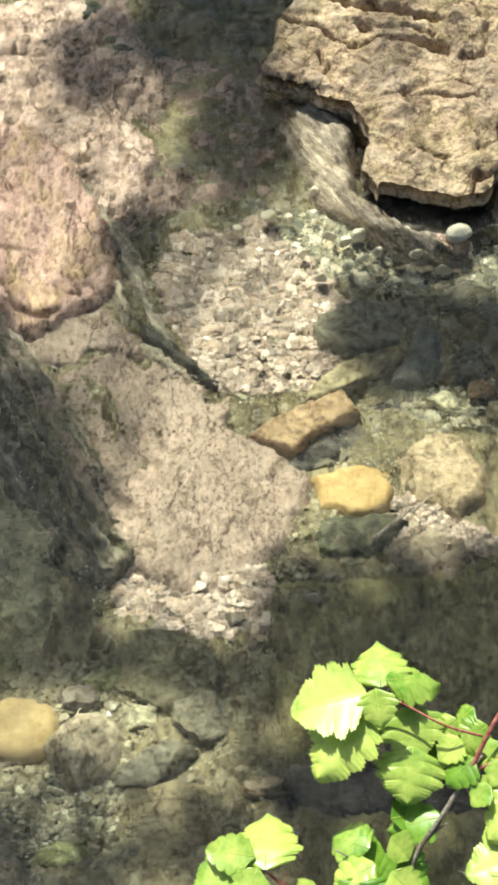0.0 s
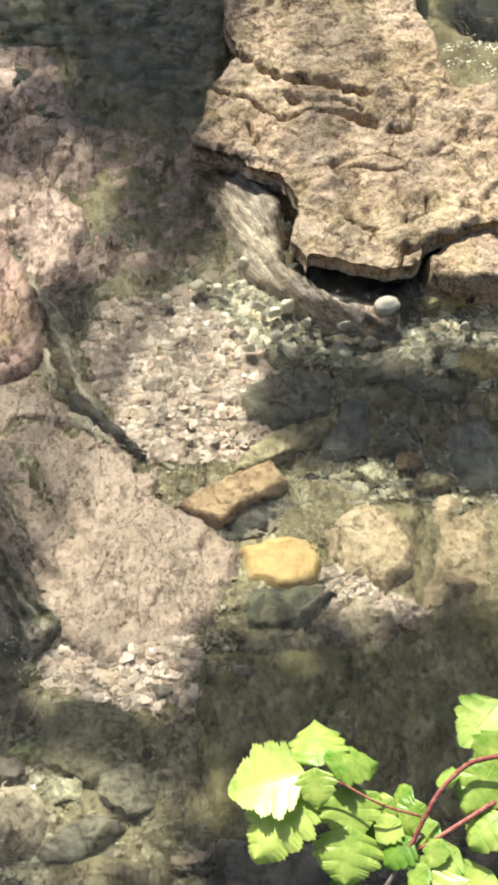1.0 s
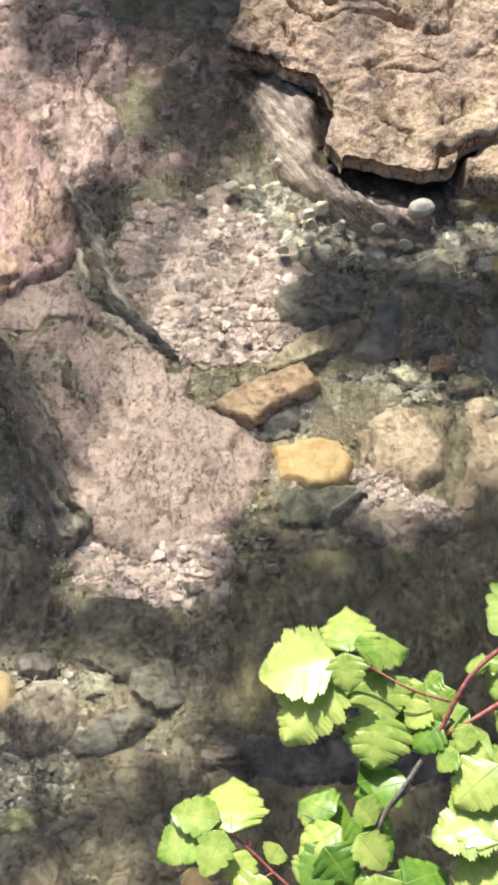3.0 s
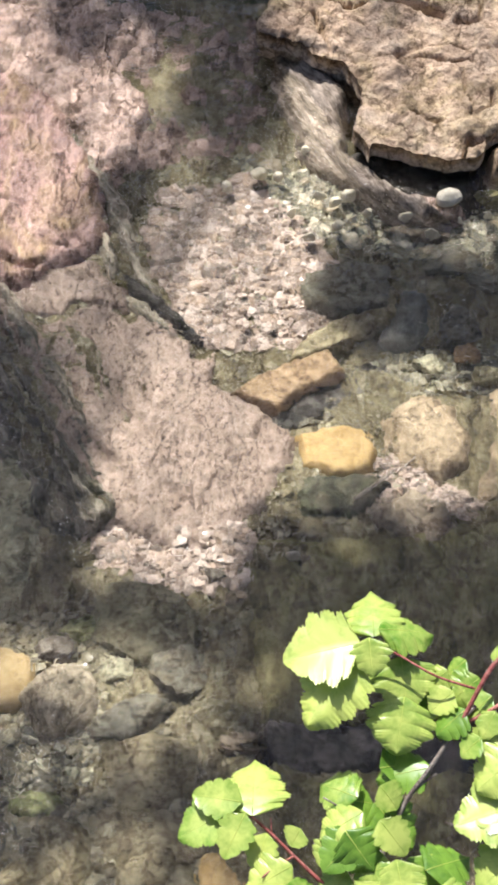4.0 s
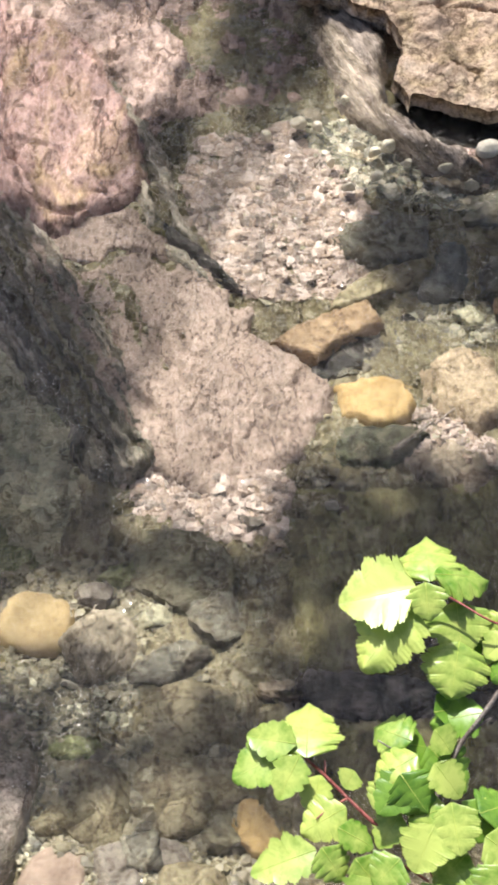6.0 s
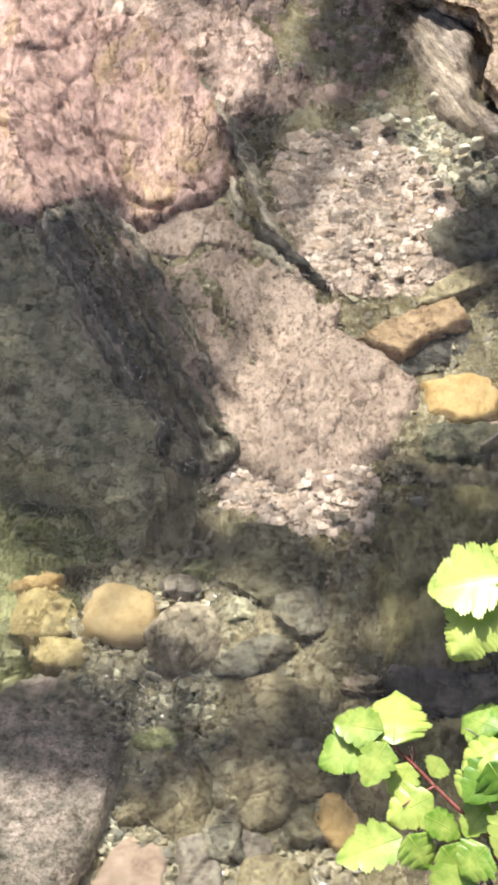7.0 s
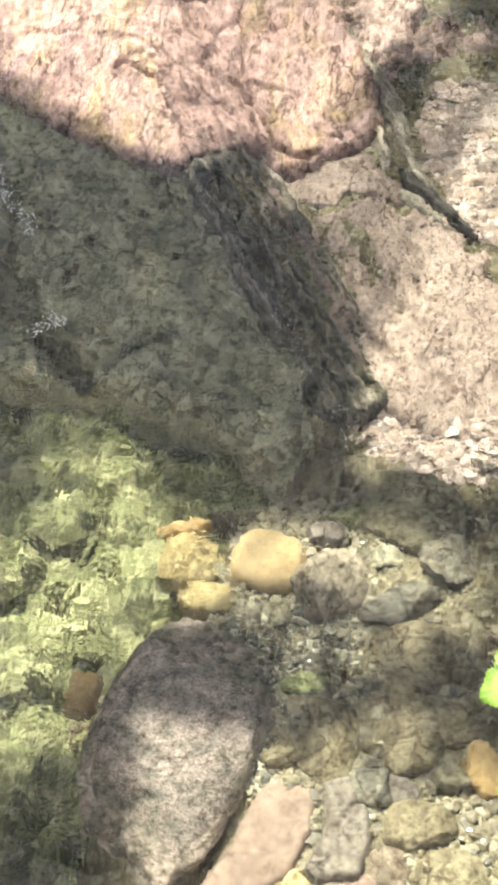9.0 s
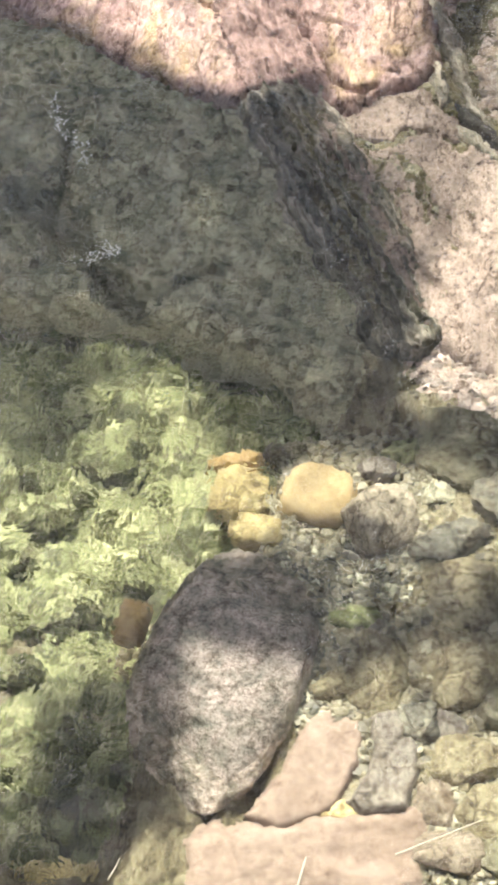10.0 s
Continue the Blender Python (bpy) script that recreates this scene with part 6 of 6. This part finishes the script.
leaf(shrub, (0.179, 0.535, 0.720), (0.132, 0.529, 0.710), 0.046, 38, OLDLEAF)
leaf(shrub, (0.136, 0.535, 0.715), (0.167, 0.547, 0.705), 0.039, 39, OLDLEAF)
leaf(shrub, (0.109, 0.506, 0.695), (0.139, 0.481, 0.685), 0.053, 40, OLDLEAF)
leaf(shrub, (0.134, 0.481, 0.730), (0.158, 0.456, 0.720), 0.036, 41, LEAF)
leaf(shrub, (0.145, 0.448, 0.715), (0.113, 0.441, 0.705), 0.041, 42, LEAF)
leaf(shrub, (0.135, 0.433, 0.715), (0.120, 0.395, 0.705), 0.053, 43, LEAF)
leaf(shrub, (0.148, 0.449, 0.725), (0.156, 0.407, 0.715), 0.046, 44, LEAF)
leaf(shrub, (0.174, 0.449, 0.705), (0.214, 0.470, 0.695), 0.056, 45, OLDLEAF)
leaf(shrub, (0.180, 0.466, 0.700), (0.175, 0.430, 0.690), 0.053, 46, OLDLEAF)
leaf(shrub, (0.098, 0.470, 0.705), (0.085, 0.453, 0.695), 0.036, 47, LEAF)
leaf(shrub, (0.165, 0.418, 0.695), (0.138, 0.391, 0.685), 0.053, 48, LEAF)
leaf(shrub, (0.177, 0.425, 0.715), (0.210, 0.406, 0.705), 0.053, 49, LEAF)
leaf(shrub, (0.108, 0.406, 0.705), (0.086, 0.385, 0.695), 0.046, 50, LEAF)
leaf(shrub, (0.208, 0.402, 0.715), (0.237, 0.388, 0.705), 0.053, 51, LEAF)
leaf(shrub, (0.190, 0.401, 0.715), (0.181, 0.371, 0.705), 0.053, 52, LEAF)
leaf(shrub, (0.257, 0.500, 0.735), (0.196, 0.481, 0.725), 0.066, 53, LEAF)
leaf(shrub, (0.251, 0.475, 0.735), (0.206, 0.502, 0.725), 0.033, 54, LEAF)
leaf(shrub, (0.258, 0.469, 0.715), (0.216, 0.436, 0.705), 0.059, 55, LEAF)
leaf(shrub, (0.249, 0.437, 0.705), (0.212, 0.410, 0.695), 0.059, 56, LEAF)
leaf(shrub, (0.150, 0.388, 0.695), (0.133, 0.353, 0.685), 0.059, 57, LEAF)
leaf(shrub, (0.091, 0.394, 0.685), (0.074, 0.363, 0.675), 0.053, 58, LEAF)
leaf(shrub, (0.196, 0.371, 0.695), (0.183, 0.337, 0.685), 0.059, 59, LEAF)
leaf(shrub, (0.285, 0.687, 0.790), (0.250, 0.648, 0.780), 0.059, 60, LEAF)
leaf(shrub, (0.279, 0.633, 0.780), (0.251, 0.590, 0.770), 0.053, 61, LEAF)
leaf(shrub, (0.282, 0.589, 0.770), (0.251, 0.566, 0.760), 0.053, 62, LEAF)
leaf(shrub, (0.246, 0.617, 0.780), (0.226, 0.619, 0.770), 0.026, 63, LEAF)
leaf(shrub, (0.285, 0.656, 0.790), (0.268, 0.621, 0.780), 0.046, 64, LEAF)
leaf(shrub, (0.230, 0.570, 0.760), (0.219, 0.548, 0.750), 0.026, 65, LEAF)
leaf(shrub, (0.273, 0.551, 0.740), (0.244, 0.523, 0.730), 0.059, 66, LEAF)
stem(shrub, [(0.136, 0.420, 0.660), (0.111, 0.435, 0.670), (0.087, 0.449, 0.675), (0.064, 0.470, 0.678), (0.045, 0.488, 0.680), (0.027, 0.501, 0.685), (0.017, 0.514, 0.690)], 0.0020, 0.0010, STEM, "stem")
stem(shrub, [(0.067, 0.469, 0.678), (0.049, 0.457, 0.680), (0.039, 0.447, 0.680)], 0.0010, 0.0007, STEM, "stem")
stem(shrub, [(0.046, 0.488, 0.680), (0.045, 0.499, 0.685)], 0.0007, 0.0006, STEM, "stem")
stem(shrub, [(0.277, 0.627, 0.800), (0.252, 0.626, 0.790), (0.226, 0.603, 0.780), (0.209, 0.575, 0.760), (0.196, 0.552, 0.740)], 0.0023, 0.0019, STEM, "stem")
stem(shrub, [(0.276, 0.600, 0.770), (0.243, 0.582, 0.760), (0.215, 0.567, 0.750), (0.196, 0.563, 0.745)], 0.0022, 0.0016, STEM, "stem")
stem(shrub, [(0.213, 0.588, 0.765), (0.179, 0.595, 0.770), (0.148, 0.614, 0.772), (0.126, 0.623, 0.775), (0.115, 0.622, 0.777)], 0.0012, 0.0007, STEM, "stem")
stem(shrub, [(0.114, 0.407, 0.640), (0.133, 0.452, 0.685), (0.147, 0.485, 0.700), (0.158, 0.509, 0.710), (0.178, 0.532, 0.725), (0.199, 0.563, 0.740), (0.215, 0.580, 0.750)], 0.0024, 0.0019, TWIG, "woody_stem")
stem(shrub, [(0.152, 0.501, 0.700), (0.162, 0.515, 0.715), (0.184, 0.530, 0.720)], 0.0014, 0.0010, TWIG, "woody_stem")
stem(shrub, [(0.107, 0.401, 0.600), (0.135, 0.456, 0.670), (0.138, 0.470, 0.685), (0.113, 0.499, 0.700), (0.088, 0.506, 0.715)], 0.0014, 0.0007, TWIG, "woody_stem")
stem(shrub, [(0.252, 0.490, 0.700), (0.214, 0.488, 0.700), (0.192, 0.495, 0.700)], 0.0009, 0.0005, TWIG, "woody_stem")
stem(shrub, [(0.235, 0.489, 0.690), (0.217, 0.477, 0.690), (0.207, 0.454, 0.685)], 0.0007, 0.0004, TWIG, "woody_stem")
stem(shrub, [(0.137, 0.409, 0.650), (0.102, 0.424, 0.665), (0.073, 0.428, 0.675), (0.049, 0.423, 0.680)], 0.0010, 0.0007, STEM, "stem")
stem(shrub, [(0.114, 0.407, 0.640), (0.150, 0.362, 0.560), (0.245, 0.283, 0.420), (0.277, 0.253, 0.340)], 0.0026, 0.0043, TWIG, "woody_stem")
stem(shrub, [(0.136, 0.420, 0.660), (0.178, 0.381, 0.580), (0.248, 0.287, 0.440), (0.275, 0.251, 0.350)], 0.0022, 0.0029, STEM, "stem")
stem(shrub, [(0.277, 0.627, 0.800), (0.346, 0.575, 0.700), (0.349, 0.410, 0.520), (0.287, 0.253, 0.340)], 0.0023, 0.0036, STEM, "stem")
stem(shrub, [(0.276, 0.600, 0.770), (0.329, 0.556, 0.680), (0.334, 0.409, 0.520), (0.286, 0.251, 0.350)], 0.0022, 0.0036, STEM, "stem")
